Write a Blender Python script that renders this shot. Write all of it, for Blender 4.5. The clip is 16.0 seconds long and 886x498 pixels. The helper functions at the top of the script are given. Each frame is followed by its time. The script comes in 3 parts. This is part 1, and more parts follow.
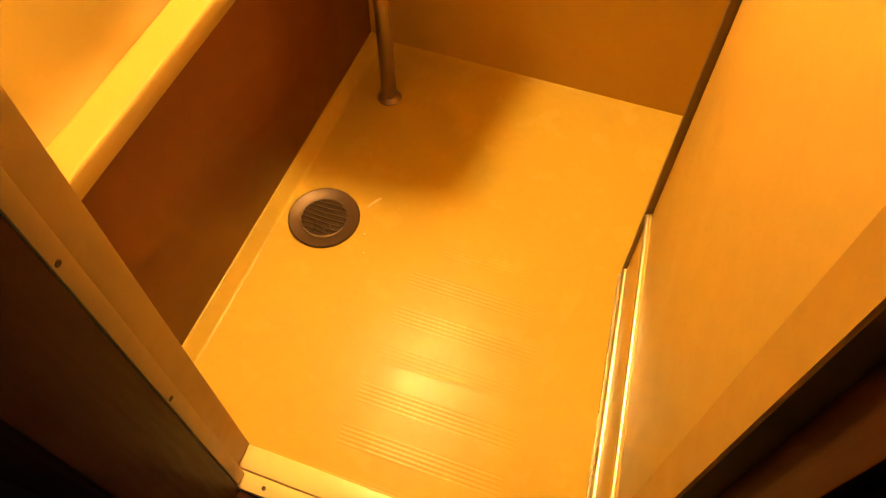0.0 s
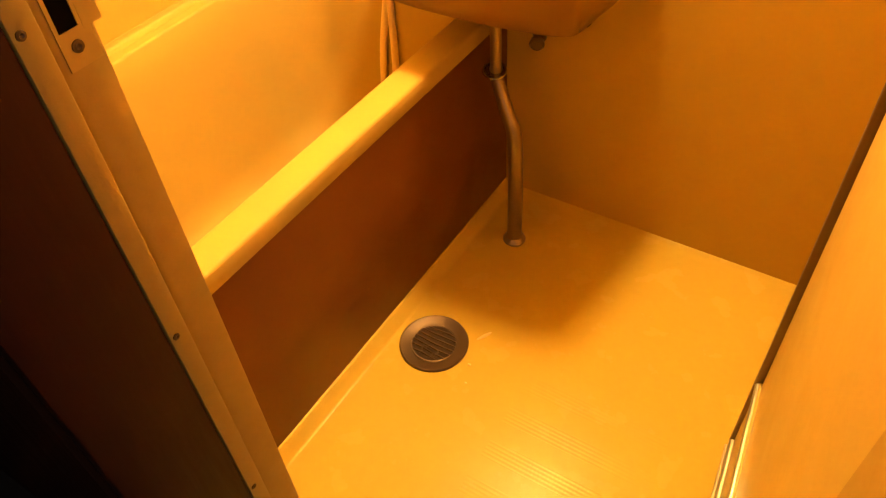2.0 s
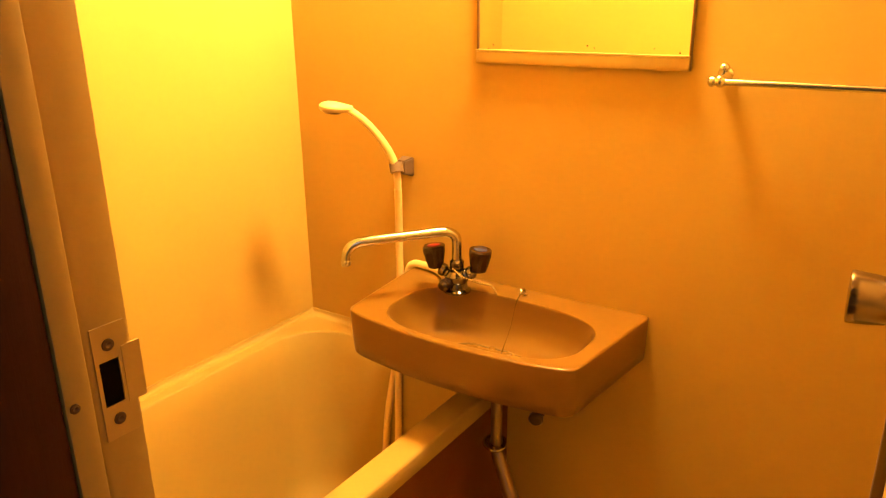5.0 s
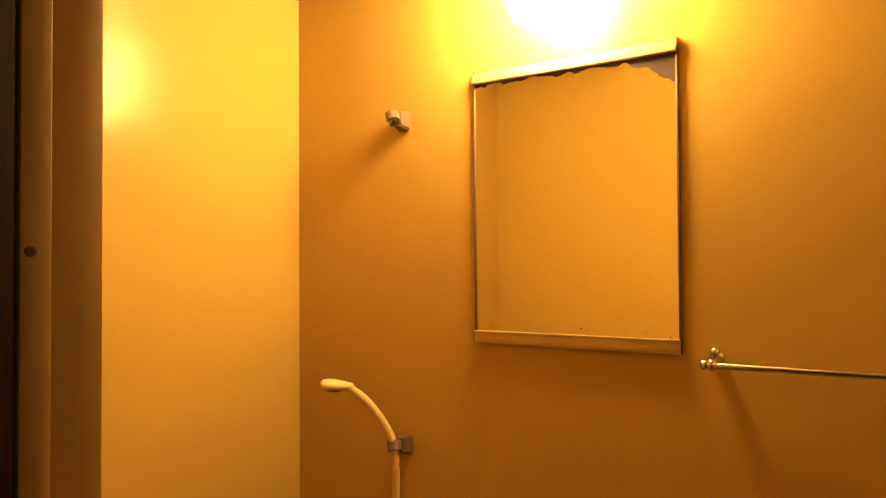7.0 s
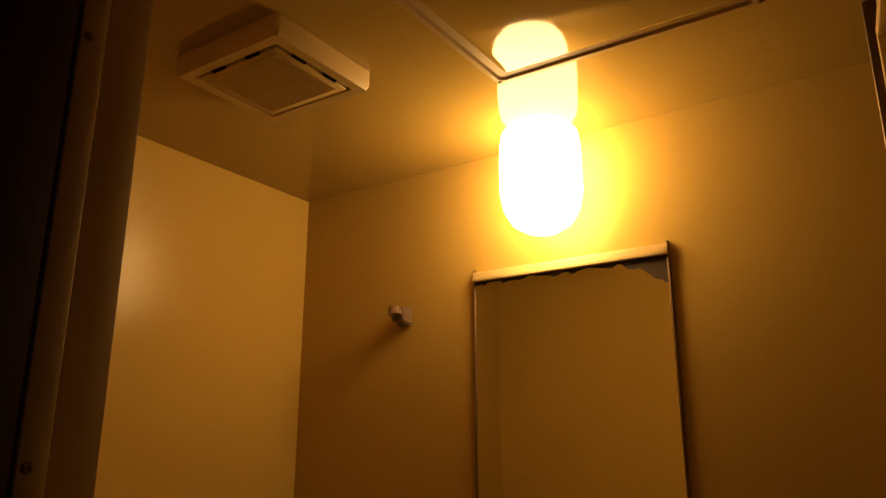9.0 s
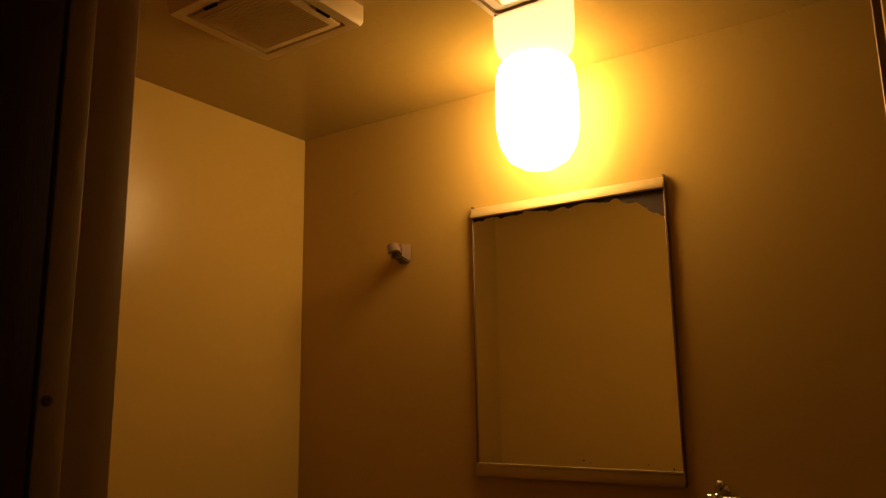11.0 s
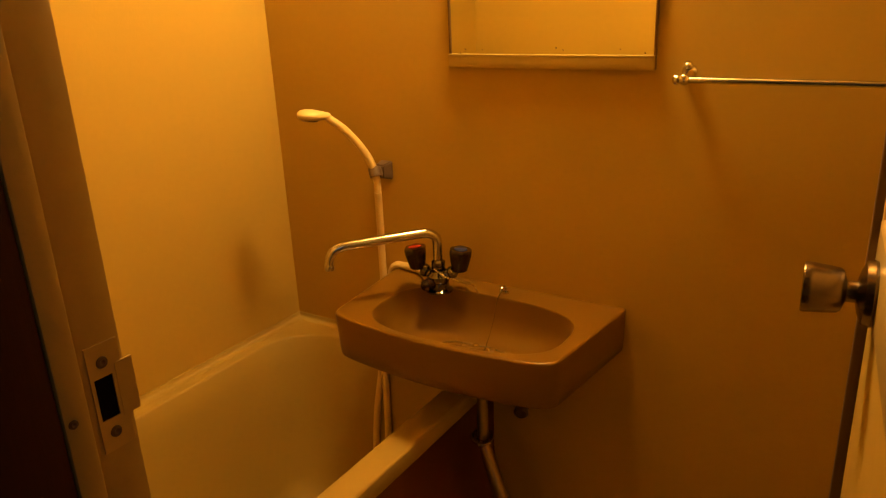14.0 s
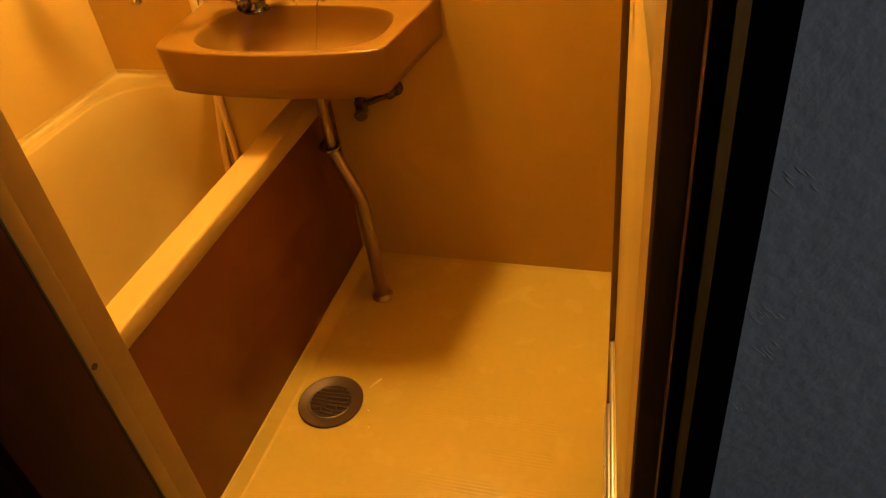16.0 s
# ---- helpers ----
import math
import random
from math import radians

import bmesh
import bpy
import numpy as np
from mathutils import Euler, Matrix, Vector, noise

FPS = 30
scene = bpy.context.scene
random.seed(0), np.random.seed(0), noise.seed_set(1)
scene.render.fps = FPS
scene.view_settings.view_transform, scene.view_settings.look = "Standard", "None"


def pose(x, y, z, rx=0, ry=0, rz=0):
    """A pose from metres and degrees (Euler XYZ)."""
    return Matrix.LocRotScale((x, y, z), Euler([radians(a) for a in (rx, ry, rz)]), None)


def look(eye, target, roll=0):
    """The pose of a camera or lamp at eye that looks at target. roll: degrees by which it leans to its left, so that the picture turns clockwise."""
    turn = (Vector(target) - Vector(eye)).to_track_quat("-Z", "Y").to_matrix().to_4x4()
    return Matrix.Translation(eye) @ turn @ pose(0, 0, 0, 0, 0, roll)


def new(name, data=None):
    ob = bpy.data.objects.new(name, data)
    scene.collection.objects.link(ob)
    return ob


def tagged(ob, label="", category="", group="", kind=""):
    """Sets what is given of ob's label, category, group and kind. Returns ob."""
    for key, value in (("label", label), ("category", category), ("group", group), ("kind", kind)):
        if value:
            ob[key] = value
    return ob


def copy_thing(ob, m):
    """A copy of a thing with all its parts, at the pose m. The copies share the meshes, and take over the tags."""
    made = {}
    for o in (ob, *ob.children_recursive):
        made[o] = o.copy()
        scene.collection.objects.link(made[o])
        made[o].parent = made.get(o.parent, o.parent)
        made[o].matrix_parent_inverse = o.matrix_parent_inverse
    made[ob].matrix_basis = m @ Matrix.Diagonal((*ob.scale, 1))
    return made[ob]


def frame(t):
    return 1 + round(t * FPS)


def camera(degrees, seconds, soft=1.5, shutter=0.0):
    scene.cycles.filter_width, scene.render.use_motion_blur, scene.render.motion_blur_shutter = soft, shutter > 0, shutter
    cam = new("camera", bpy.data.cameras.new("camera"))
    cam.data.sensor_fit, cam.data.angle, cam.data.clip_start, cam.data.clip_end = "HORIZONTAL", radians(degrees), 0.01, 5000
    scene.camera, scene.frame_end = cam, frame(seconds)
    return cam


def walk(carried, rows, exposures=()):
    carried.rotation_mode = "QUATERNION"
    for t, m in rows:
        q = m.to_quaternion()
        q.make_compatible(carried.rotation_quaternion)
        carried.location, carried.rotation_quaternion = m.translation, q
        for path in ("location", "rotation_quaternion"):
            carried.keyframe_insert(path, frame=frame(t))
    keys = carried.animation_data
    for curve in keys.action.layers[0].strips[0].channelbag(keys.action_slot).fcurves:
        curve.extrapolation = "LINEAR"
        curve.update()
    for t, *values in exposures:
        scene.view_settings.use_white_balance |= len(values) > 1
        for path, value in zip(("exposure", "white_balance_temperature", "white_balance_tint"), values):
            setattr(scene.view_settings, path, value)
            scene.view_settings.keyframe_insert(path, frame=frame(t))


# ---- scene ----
cam = camera(61.8, 16.0, soft=1.3)
PATH = [
    (0, (0.415, -0.196, 1.243), (0.055, 0.815, -0.444), 0.3),
    (0.5, (0.47, -0.214, 1.239), (-0.197, 0.74, -0.388), -6.7),
    (1, (0.48, -0.225, 1.247), (-0.241, 0.774, -0.329), -6.6),
    (1.5, (0.472, -0.218, 1.249), (-0.26, 0.784, -0.19), -5.6),
    (2, (0.474, -0.213, 1.263), (-0.334, 0.919, -0.175), -4.6),
    (2.5, (0.474, -0.215, 1.268), (-0.361, 1.02, -0.065), -3.1),
    (3, (0.473, -0.218, 1.271), (-0.388, 1.104, 0.043), -2.3),
    (3.5, (0.475, -0.22, 1.279), (-0.431, 1.182, 0.178), -1.6),
    (4, (0.474, -0.227, 1.284), (-0.479, 1.248, 0.326), -1.1),
    (4.2, (0.476, -0.231, 1.290), (-0.501, 1.265, 0.391), -0.8),
    (6.3, (0.489, -0.245, 1.328), (-0.619, 1.406, 1.118), -0.8),
    (6.5, (0.487, -0.245, 1.332), (-0.619, 1.415, 1.189), -0.7),
    (7, (0.492, -0.253, 1.341), (-0.615, 1.411, 1.389), -0.4),
    (7.5, (0.497, -0.258, 1.348), (-0.613, 1.39, 1.582), -0.3),
    (8, (0.493, -0.258, 1.351), (-0.598, 1.367, 1.761), -0.5),
    (8.5, (0.490, -0.259, 1.356), (-0.582, 1.351, 1.866), -0.1),
    (8.7, (0.501, -0.262, 1.361), (-0.57, 1.339, 1.899), -0.0),
    (10.8, (0.513, -0.279, 1.357), (-0.570, 1.348, 1.779), -0.9),
    (11, (0.511, -0.278, 1.356), (-0.576, 1.358, 1.73), -0.9),
    (11.5, (0.508, -0.274, 1.352), (-0.585, 1.386, 1.58), -1.2),
    (12, (0.505, -0.273, 1.35), (-0.589, 1.4, 1.423), -1.0),
    (12.5, (0.507, -0.27, 1.345), (-0.583, 1.403, 1.227), -1.6),
    (13, (0.5, -0.268, 1.339), (-0.563, 1.395, 1.013), -1.5),
    (13.5, (0.506, -0.265, 1.33), (-0.541, 1.368, 0.841), -2.2),
    (14, (0.511, -0.26, 1.331), (-0.512, 1.328, 0.673), -2.5),
    (14.5, (0.499, -0.259, 1.325), (-0.487, 1.292, 0.536), -2.9),
    (15, (0.484, -0.278, 1.303), (-0.402, 1.22, 0.319), -4.6),
    (15.5, (0.499, -0.325, 1.275), (-0.218, 1.148, 0.128), -6.7),
    (16, (0.563, -0.408, 1.247), (0.010, 1.073, 0.025), -8.0),
]
EXPOSURES = [(0, 2.12, 6750, 12), (1.5, 2.18, 6750, 13), (3, 2.25, 6700, 11), (4, 2.27, 6300, 6), (6.5, 0.44, 6150, 11), (7, 0.04, 6100, 12), (7.5, -0.46, 6050, 11),
             (8, -1.24, 6050, 12), (8.7, -2.31, 6100, 16), (11, -2.59, 6200, 19), (11.5, -2.56, 6300, 19), (12, -2.09, 6500, 18), (12.5, -1.49, 6700, 18), (13, -0.83, 6850, 19),
             (13.5, -0.43, 6850, 14), (14, 0.02, 6800, 10), (14.5, 0.44, 6650, 6), (15, 0.94, 6550, 5), (16, 1.37, 6500, 10)]
walk(cam, [(t, look(eye, target, roll)) for t, eye, target, roll in PATH], EXPOSURES)

# ---------- world and lights ----------
world = bpy.data.worlds.new("dim_evening")
scene.world = world
world.use_nodes = True
world.node_tree.nodes["Background"].inputs[0].default_value = (0.30, 0.36, 0.45, 1)
world.node_tree.nodes["Background"].inputs[1].default_value = 0.02

LAMP_COLOUR = (1.0, 0.61, 0.190, 1)
LAMP_STRENGTH = 132.0

# unseen cool area lamp added as a stand-in for weak daylight outside the bathroom
cool_light = bpy.data.lights.new("daylight_stand_in", "AREA")
cool_light.shape, cool_light.size, cool_light.size_y = "RECTANGLE", 0.7, 0.9
cool_light.energy, cool_light.color = 0.74, (0.84, 0.92, 1.0)
cool_lamp = new("daylight_stand_in", cool_light)
cool_lamp.matrix_world = look((1.39, -0.92, 1.35), (0.60, -0.30, 1.0))


# ---------- materials ----------
def material(name, base, rough=0.4, metal=0.0, grain=0.04, grain_scale=60, stain=0.06, stain_scale=4,
             bump=0.03, bump_scale=120, coat=0.0, dark=None, stretch=(1, 1, 1), shine=0.5):
    """A surface with a base colour, stains and grain at two sizes, and fine relief."""
    m = bpy.data.materials.new(name)
    m.use_nodes = True
    nt = m.node_tree
    b = nt.nodes["Principled BSDF"]
    tc = nt.nodes.new("ShaderNodeTexCoord")
    mp = nt.nodes.new("ShaderNodeMapping")
    mp.inputs["Scale"].default_value = stretch
    nt.links.new(tc.outputs["Object"], mp.inputs[0])
    dk = dark or tuple(c * 0.55 for c in base)

    def noise_at(scale, detail=4):
        n = nt.nodes.new("ShaderNodeTexNoise")
        n.inputs["Scale"].default_value, n.inputs["Detail"].default_value = scale, detail
        nt.links.new(mp.outputs[0], n.inputs["Vector"])
        return n.outputs["Fac"]

    def ramp(src, lo, hi, top):
        r = nt.nodes.new("ShaderNodeMapRange")
        r.inputs[1].default_value, r.inputs[2].default_value, r.inputs[4].default_value = lo, hi, top
        nt.links.new(src, r.inputs[0])
        return r.outputs[0]

    def mix(fac, a, c):
        x = nt.nodes.new("ShaderNodeMix")
        x.data_type = "RGBA"
        nt.links.new(fac, x.inputs[0])
        for s, v in ((x.inputs[6], a), (x.inputs[7], c)):
            if isinstance(v, tuple):
                s.default_value = (*v, 1)
            else:
                nt.links.new(v, s)
        return x.outputs[2]

    col = mix(ramp(noise_at(stain_scale, 3), 0.30, 0.85, stain * 2.5), base, dk)
    col = mix(ramp(noise_at(grain_scale), 0.35, 0.75, grain * 2.5), col, dk)
    nt.links.new(col, b.inputs["Base Color"])
    rr = nt.nodes.new("ShaderNodeMapRange")
    rr.inputs[1].default_value, rr.inputs[2].default_value = 0.3, 0.7
    rr.inputs[3].default_value, rr.inputs[4].default_value = rough * 0.92, min(1, rough * 1.10)
    nt.links.new(noise_at(stain_scale * 2.7), rr.inputs[0])
    nt.links.new(rr.outputs[0], b.inputs["Roughness"])
    b.inputs["Metallic"].default_value = metal
    b.inputs["Specular IOR Level"].default_value = shine
    b.inputs["Coat Weight"].default_value = coat
    b.inputs["Coat Roughness"].default_value = 0.12
    if bump:
        bp = nt.nodes.new("ShaderNodeBump")
        bp.inputs["Strength"].default_value, bp.inputs["Distance"].default_value = bump, 0.004
        nt.links.new(noise_at(bump_scale), bp.inputs["Height"])
        nt.links.new(bp.outputs[0], b.inputs["Normal"])
    return m


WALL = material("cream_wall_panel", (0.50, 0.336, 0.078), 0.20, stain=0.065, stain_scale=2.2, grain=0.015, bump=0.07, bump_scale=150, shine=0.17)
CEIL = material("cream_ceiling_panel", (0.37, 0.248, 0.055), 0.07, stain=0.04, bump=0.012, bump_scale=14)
PAN = material("cream_floor_pan", (0.46, 0.325, 0.058), 0.26, shine=0.12, stain=0.02, stain_scale=5, grain=0.03, bump=0.0)
TUB = material("cream_tub", (0.41, 0.288, 0.074), 0.50, shine=0.2, stain=0.02, stain_scale=3, grain=0.008, bump=0.01)
APRON = material("tan_tub_panel", (0.132, 0.032, 0.003), 0.45, stain=0.05, bump=0.04, bump_scale=200)
BASIN = material("beige_basin", (0.190, 0.096, 0.013), 0.30, shine=0.35, stain=0.015, stain_scale=4, grain=0.006, bump=0.008)
FRAME = material("cream_painted_frame", (0.34, 0.208, 0.046), 0.45, stain=0.08, stain_scale=9, grain=0.06, bump=0.05, bump_scale=90)
DOORSKIN = material("cream_door_skin", (0.45, 0.312, 0.080), 0.36, stain=0.06, stain_scale=5, bump=0.03, bump_scale=60)
RAILSKIN = material("beige_door_rail", (0.40, 0.305, 0.125), 0.38, stain=0.05, bump=0.02)
ALU = material("aluminium_trim", (0.62, 0.58, 0.50), 0.28, metal=0.85, stain=0.08, stain_scale=12, stretch=(1, 0.05, 1))
PLATE = material("worn_strike_plate", (0.42, 0.262, 0.062), 0.36, metal=0.08, stain=0.10, stain_scale=30)
EDGE = material("dull_brown_edge_trim", (0.20, 0.125, 0.070), 0.4, metal=0.4)
FROST = material("frosted_pane", (0.74, 0.58, 0.26), 0.5, bump=0.35, bump_scale=160)
CHROME = material("worn_chrome", (0.68, 0.66, 0.64), 0.20, metal=1.0, stain=0.10, stain_scale=25, bump=0.01)
STEEL = material("satin_steel", (0.235, 0.175, 0.120), 0.24, metal=1.0, stain=0.03, grain=0.02, bump=0.01)
PIPE = material("dull_chromed_pipe", (0.33, 0.24, 0.16), 0.36, metal=0.85, stain=0.02, stain_scale=5, grain=0.01, bump=0.0)
# worn chrome again, with the tap body's dark reflections put into the colour
DARK_CHROME = material("worn_chrome_darkened", (0.22, 0.205, 0.20), 0.12, metal=1.0, stain=0.12, stain_scale=40, bump=0.01)
BRONZE = material("dull_bronze", (0.088, 0.050, 0.024), 0.38, metal=0.45, stain=0.06, stain_scale=12, grain=0.01, bump=0.02)
SLOT = material("dirty_shaded_bronze", (0.030, 0.012, 0.004), 0.5, stain=0.2, stain_scale=40, bump=0.1, shine=0.2)
# near-black colour that stands for the shade inside holes and gaps
BLACK = material("shade_black", (0.003, 0.002, 0.002), 0.9, bump=0, shine=0.05)
SMOKE = material("smoky_dark_plastic", (0.024, 0.010, 0.007), 0.18, coat=0.1, bump=0.02)
RED = material("red_cap", (0.22, 0.02, 0.012), 0.25, bump=0)
BLUE = material("dark_blue_cap", (0.03, 0.04, 0.12), 0.25, bump=0)
WHITE = material("ivory_plastic", (0.80, 0.62, 0.28), 0.34, stain=0.04, bump=0.01)
RAILPL = material("cream_plastic_rail", (0.74, 0.56, 0.24), 0.35, stain=0.03, bump=0.0)
FANPL = material("yellowed_plastic", (0.50, 0.350, 0.120), 0.38, stain=0.06, stain_scale=8, bump=0.01)
GREYPL = material("brown_grey_plastic", (0.150, 0.098, 0.066), 0.30, stain=0.06, bump=0.02)
WOOD = material("dark_stained_wood", (0.034, 0.0075, 0.0028), 0.55, shine=0.12, stain=0.2, stain_scale=6, grain=0.15, grain_scale=40, bump=0.06, stretch=(8, 8, 0.6))
OUTWALL = material("blue_grey_wallpaper", (0.34, 0.36, 0.40), 0.85, stain=0.10, stain_scale=7, grain=0.10, grain_scale=90, bump=0.55, bump_scale=110)
OUTFLOOR = material("dark_floorboards", (0.05, 0.032, 0.022), 0.45, stain=0.2, grain=0.15, bump=0.05, stretch=(1, 8, 1))


def floor_relief():
    """Fine anti-slip grooves in groups across the floor pan."""
    nt = PAN.node_tree
    b = nt.nodes["Principled BSDF"]
    tc = nt.nodes.new("ShaderNodeTexCoord")
    sp = nt.nodes.new("ShaderNodeSeparateXYZ")
    nt.links.new(tc.outputs["Object"], sp.inputs[0])

    def calc(op, a, c):
        n = nt.nodes.new("ShaderNodeMath")
        n.operation = op
        for s, v in zip(n.inputs, (a, c)):
            if isinstance(v, (int, float)):
                s.default_value = v
            else:
                nt.links.new(v, s)
        return n.outputs[0]

    fine = calc("SINE", calc("MULTIPLY", sp.outputs[1], 2 * math.pi / 0.0080), 0)
    tilt = calc("SUBTRACT", sp.outputs[1], calc("MULTIPLY", sp.outputs[0], 0.02))
    band = calc("GREATER_THAN", calc("SINE", calc("MULTIPLY", calc("SUBTRACT", tilt, 0.278), 2 * math.pi / 0.082), 0), 0.1)
    wide = calc("MULTIPLY", calc("GREATER_THAN", sp.outputs[0], 0.11), calc("LESS_THAN", sp.outputs[0], 0.40))
    near = calc("LESS_THAN", sp.outputs[1], 0.62)
    h = calc("MULTIPLY", calc("MULTIPLY", fine, band), calc("MULTIPLY", wide, near))
    nz = nt.nodes.new("ShaderNodeTexNoise")
    nz.inputs["Scale"].default_value = 45
    nt.links.new(tc.outputs["Object"], nz.inputs["Vector"])
    bp = nt.nodes.new("ShaderNodeBump")
    bp.inputs["Strength"].default_value, bp.inputs["Distance"].default_value = 0.17, 0.0006
    nt.links.new(calc("ADD", h, calc("MULTIPLY", nz.outputs[0], 0.8)), bp.inputs["Height"])
    nt.links.new(bp.outputs[0], b.inputs["Normal"])


floor_relief()


def mirror_material():
    """Silvered glass, a little tarnished, with the silvering eaten away along the top and bottom edges."""
    m = bpy.data.materials.new("tarnished_mirror")
    m.use_nodes = True
    nt = m.node_tree
    b = nt.nodes["Principled BSDF"]
    tc = nt.nodes.new("ShaderNodeTexCoord")
    sp = nt.nodes.new("ShaderNodeSeparateXYZ")
    nt.links.new(tc.outputs["Object"], sp.inputs[0])
    nz = nt.nodes.new("ShaderNodeTexNoise")
    nz.inputs["Scale"].default_value, nz.inputs["Detail"].default_value = 26, 7
    nt.links.new(tc.outputs["Object"], nz.inputs["Vector"])

    def calc(op, a, c):
        n = nt.nodes.new("ShaderNodeMath")
        n.operation = op
        for s, v in zip(n.inputs, (a, c)):
            if isinstance(v, (int, float)):
                s.default_value = v
            else:
                nt.links.new(v, s)
        return n.outputs[0]

    # depth of the eaten band grows towards one upper corner
    right = calc("MAXIMUM", calc("SUBTRACT", sp.outputs[0], 0.02), 0)
    reach = calc("ADD", 0.003, calc("MULTIPLY", right, 0.48))
    wobble = calc("MULTIPLY", calc("SUBTRACT", nz.outputs[0], 0.5), 0.045)
    edge = calc("SUBTRACT", 1.717, calc("ADD", reach, wobble))
    top = calc("GREATER_THAN", sp.outputs[2], edge)
    nz2 = nt.nodes.new("ShaderNodeTexNoise")
    nz2.inputs["Scale"].default_value, nz2.inputs["Detail"].default_value = 75, 2
    nt.links.new(tc.outputs["Object"], nz2.inputs["Vector"])
    rise = calc("MULTIPLY", calc("SUBTRACT", sp.outputs[2], 1.21), 3.2)
    low = calc("GREATER_THAN", nz2.outputs[0], calc("ADD", 0.67, calc("MAXIMUM", rise, 0.0)))
    bad = calc("MAXIMUM", top, low)
    mx = nt.nodes.new("ShaderNodeMix")
    mx.data_type = "RGBA"
    nt.links.new(bad, mx.inputs[0])
    mx.inputs[6].default_value, mx.inputs[7].default_value = (0.85, 0.83, 0.64, 1), (0.045, 0.022, 0.010, 1)
    nt.links.new(mx.outputs[2], b.inputs["Base Color"])
    nt.links.new(calc("SUBTRACT", 1.0, bad), b.inputs["Metallic"])
    nt.links.new(calc("ADD", 0.03, calc("MULTIPLY", bad, 0.5)), b.inputs["Roughness"])
    return m


MIRROR = mirror_material()

GLOW = bpy.data.materials.new("lit_milk_glass")
GLOW.use_nodes = True
_g = GLOW.node_tree.nodes["Principled BSDF"]
_g.inputs["Base Color"].default_value = (0.9, 0.85, 0.7, 1)
_g.inputs["Emission Color"].default_value = LAMP_COLOUR
_g.inputs["Emission Strength"].default_value = LAMP_STRENGTH


# ---------- mesh helpers ----------
def part(name, bm, mat, parent=None, label="", angle=28):
    """Link a bmesh as one mesh object, under a thing or a part if one is given."""
    bmesh.ops.recalc_face_normals(bm, faces=bm.faces)
    me = bpy.data.meshes.new(name)
    bm.to_mesh(me)
    bm.free()
    me.materials.append(mat)
    me.shade_smooth()
    me.set_sharp_from_angle(angle=radians(angle))
    ob = new(name, me)
    if parent is not None:
        ob.parent = parent
        ob.matrix_parent_inverse = parent.matrix_world.inverted()
    if label:
        ob["label"] = label
    return ob


def thing(name, label, category, at=(0, 0, 0), group=""):
    e = new(name)
    e.empty_display_size = 0.05
    e.location = at
    bpy.context.view_layer.update()
    return tagged(e, label, category, group)


def box(bm, x0, x1, y0, y1, z0, z1, bevel=0.0, seg=2):
    r = bmesh.ops.create_cube(bm, size=1)
    vs = r["verts"]
    for v in vs:
        v.co = Vector((x0 + (v.co.x + 0.5) * (x1 - x0), y0 + (v.co.y + 0.5) * (y1 - y0), z0 + (v.co.z + 0.5) * (z1 - z0)))
    if bevel:
        es = list({e for v in vs for e in v.link_edges})
        bmesh.ops.bevel(bm, geom=es, offset=bevel, segments=seg, profile=0.5, affect="EDGES")
    return bm


def boxes(*rows, bevel=0.0):
    bm = bmesh.new()
    for r in rows:
        box(bm, *r, bevel=bevel)
    return bm


def loft(bm, rings, cap0=True, cap1=True):
    """Bridge closed rings of equal count."""
    vr = [[bm.verts.new(p) for p in ring] for ring in rings]
    n = len(vr[0])
    for a, c in zip(vr, vr[1:]):
        for i in range(n):
            bm.faces.new((a[i], a[(i + 1) % n], c[(i + 1) % n], c[i]))
    if cap0:
        bm.faces.new(vr[0][::-1])
    if cap1:
        bm.faces.new(vr[-1])
    return bm


def spline(pts, steps=8):
    pts = [Vector(p) for p in pts]
    ext = [pts[0] * 2 - pts[1], *pts, pts[-1] * 2 - pts[-2]]
    out = []
    for a, b, c, d in zip(ext, ext[1:], ext[2:], ext[3:]):
        for k in range(steps):
            t = k / steps
            out.append(0.5 * ((2 * b) + (c - a) * t + (2 * a - 5 * b + 4 * c - d) * t * t + (3 * b - a - 3 * c + d) * t ** 3))
    return out + [pts[-1]]


def tube(bm, pts, radius, seg=14):
    """A round bar along points; radius is one number or a function of 0..1."""
    rings, up = [], None
    n = len(pts)
    for i, p in enumerate(pts):
        d = (pts[min(i + 1, n - 1)] - pts[max(i - 1, 0)]).normalized()
        if up is None:
            up = Vector((0, 0, 1)) if abs(d.z) < 0.9 else Vector((1, 0, 0))
        u = (up - d * up.dot(d)).normalized()
        up = u
        w = d.cross(u)
        r = radius(i / (n - 1)) if callable(radius) else radius
        rings.append([p + (u * math.cos(a) + w * math.sin(a)) * r for a in (2 * math.pi * k / seg for k in range(seg))])
    return loft(bm, rings)


def lathe(bm, profile, centre, axis=(0, 0, 1), seg=32):
    """Turn (radius, height) pairs round an axis through centre."""
    q = Vector((0, 0, 1)).rotation_difference(Vector(axis).normalized())
    c = Vector(centre)
    rings = [[c + q @ Vector((r * math.cos(a), r * math.sin(a), h)) for a in (2 * math.pi * k / seg for k in range(seg))]
             for r, h in profile]
    return loft(bm, rings)


def ball(bm, centre, radius, seg=12):
    prof = [(max(1e-4, radius * math.sin(math.pi * k / 8)), -radius * math.cos(math.pi * k / 8)) for k in range(9)]
    return lathe(bm, prof, centre, seg=seg)


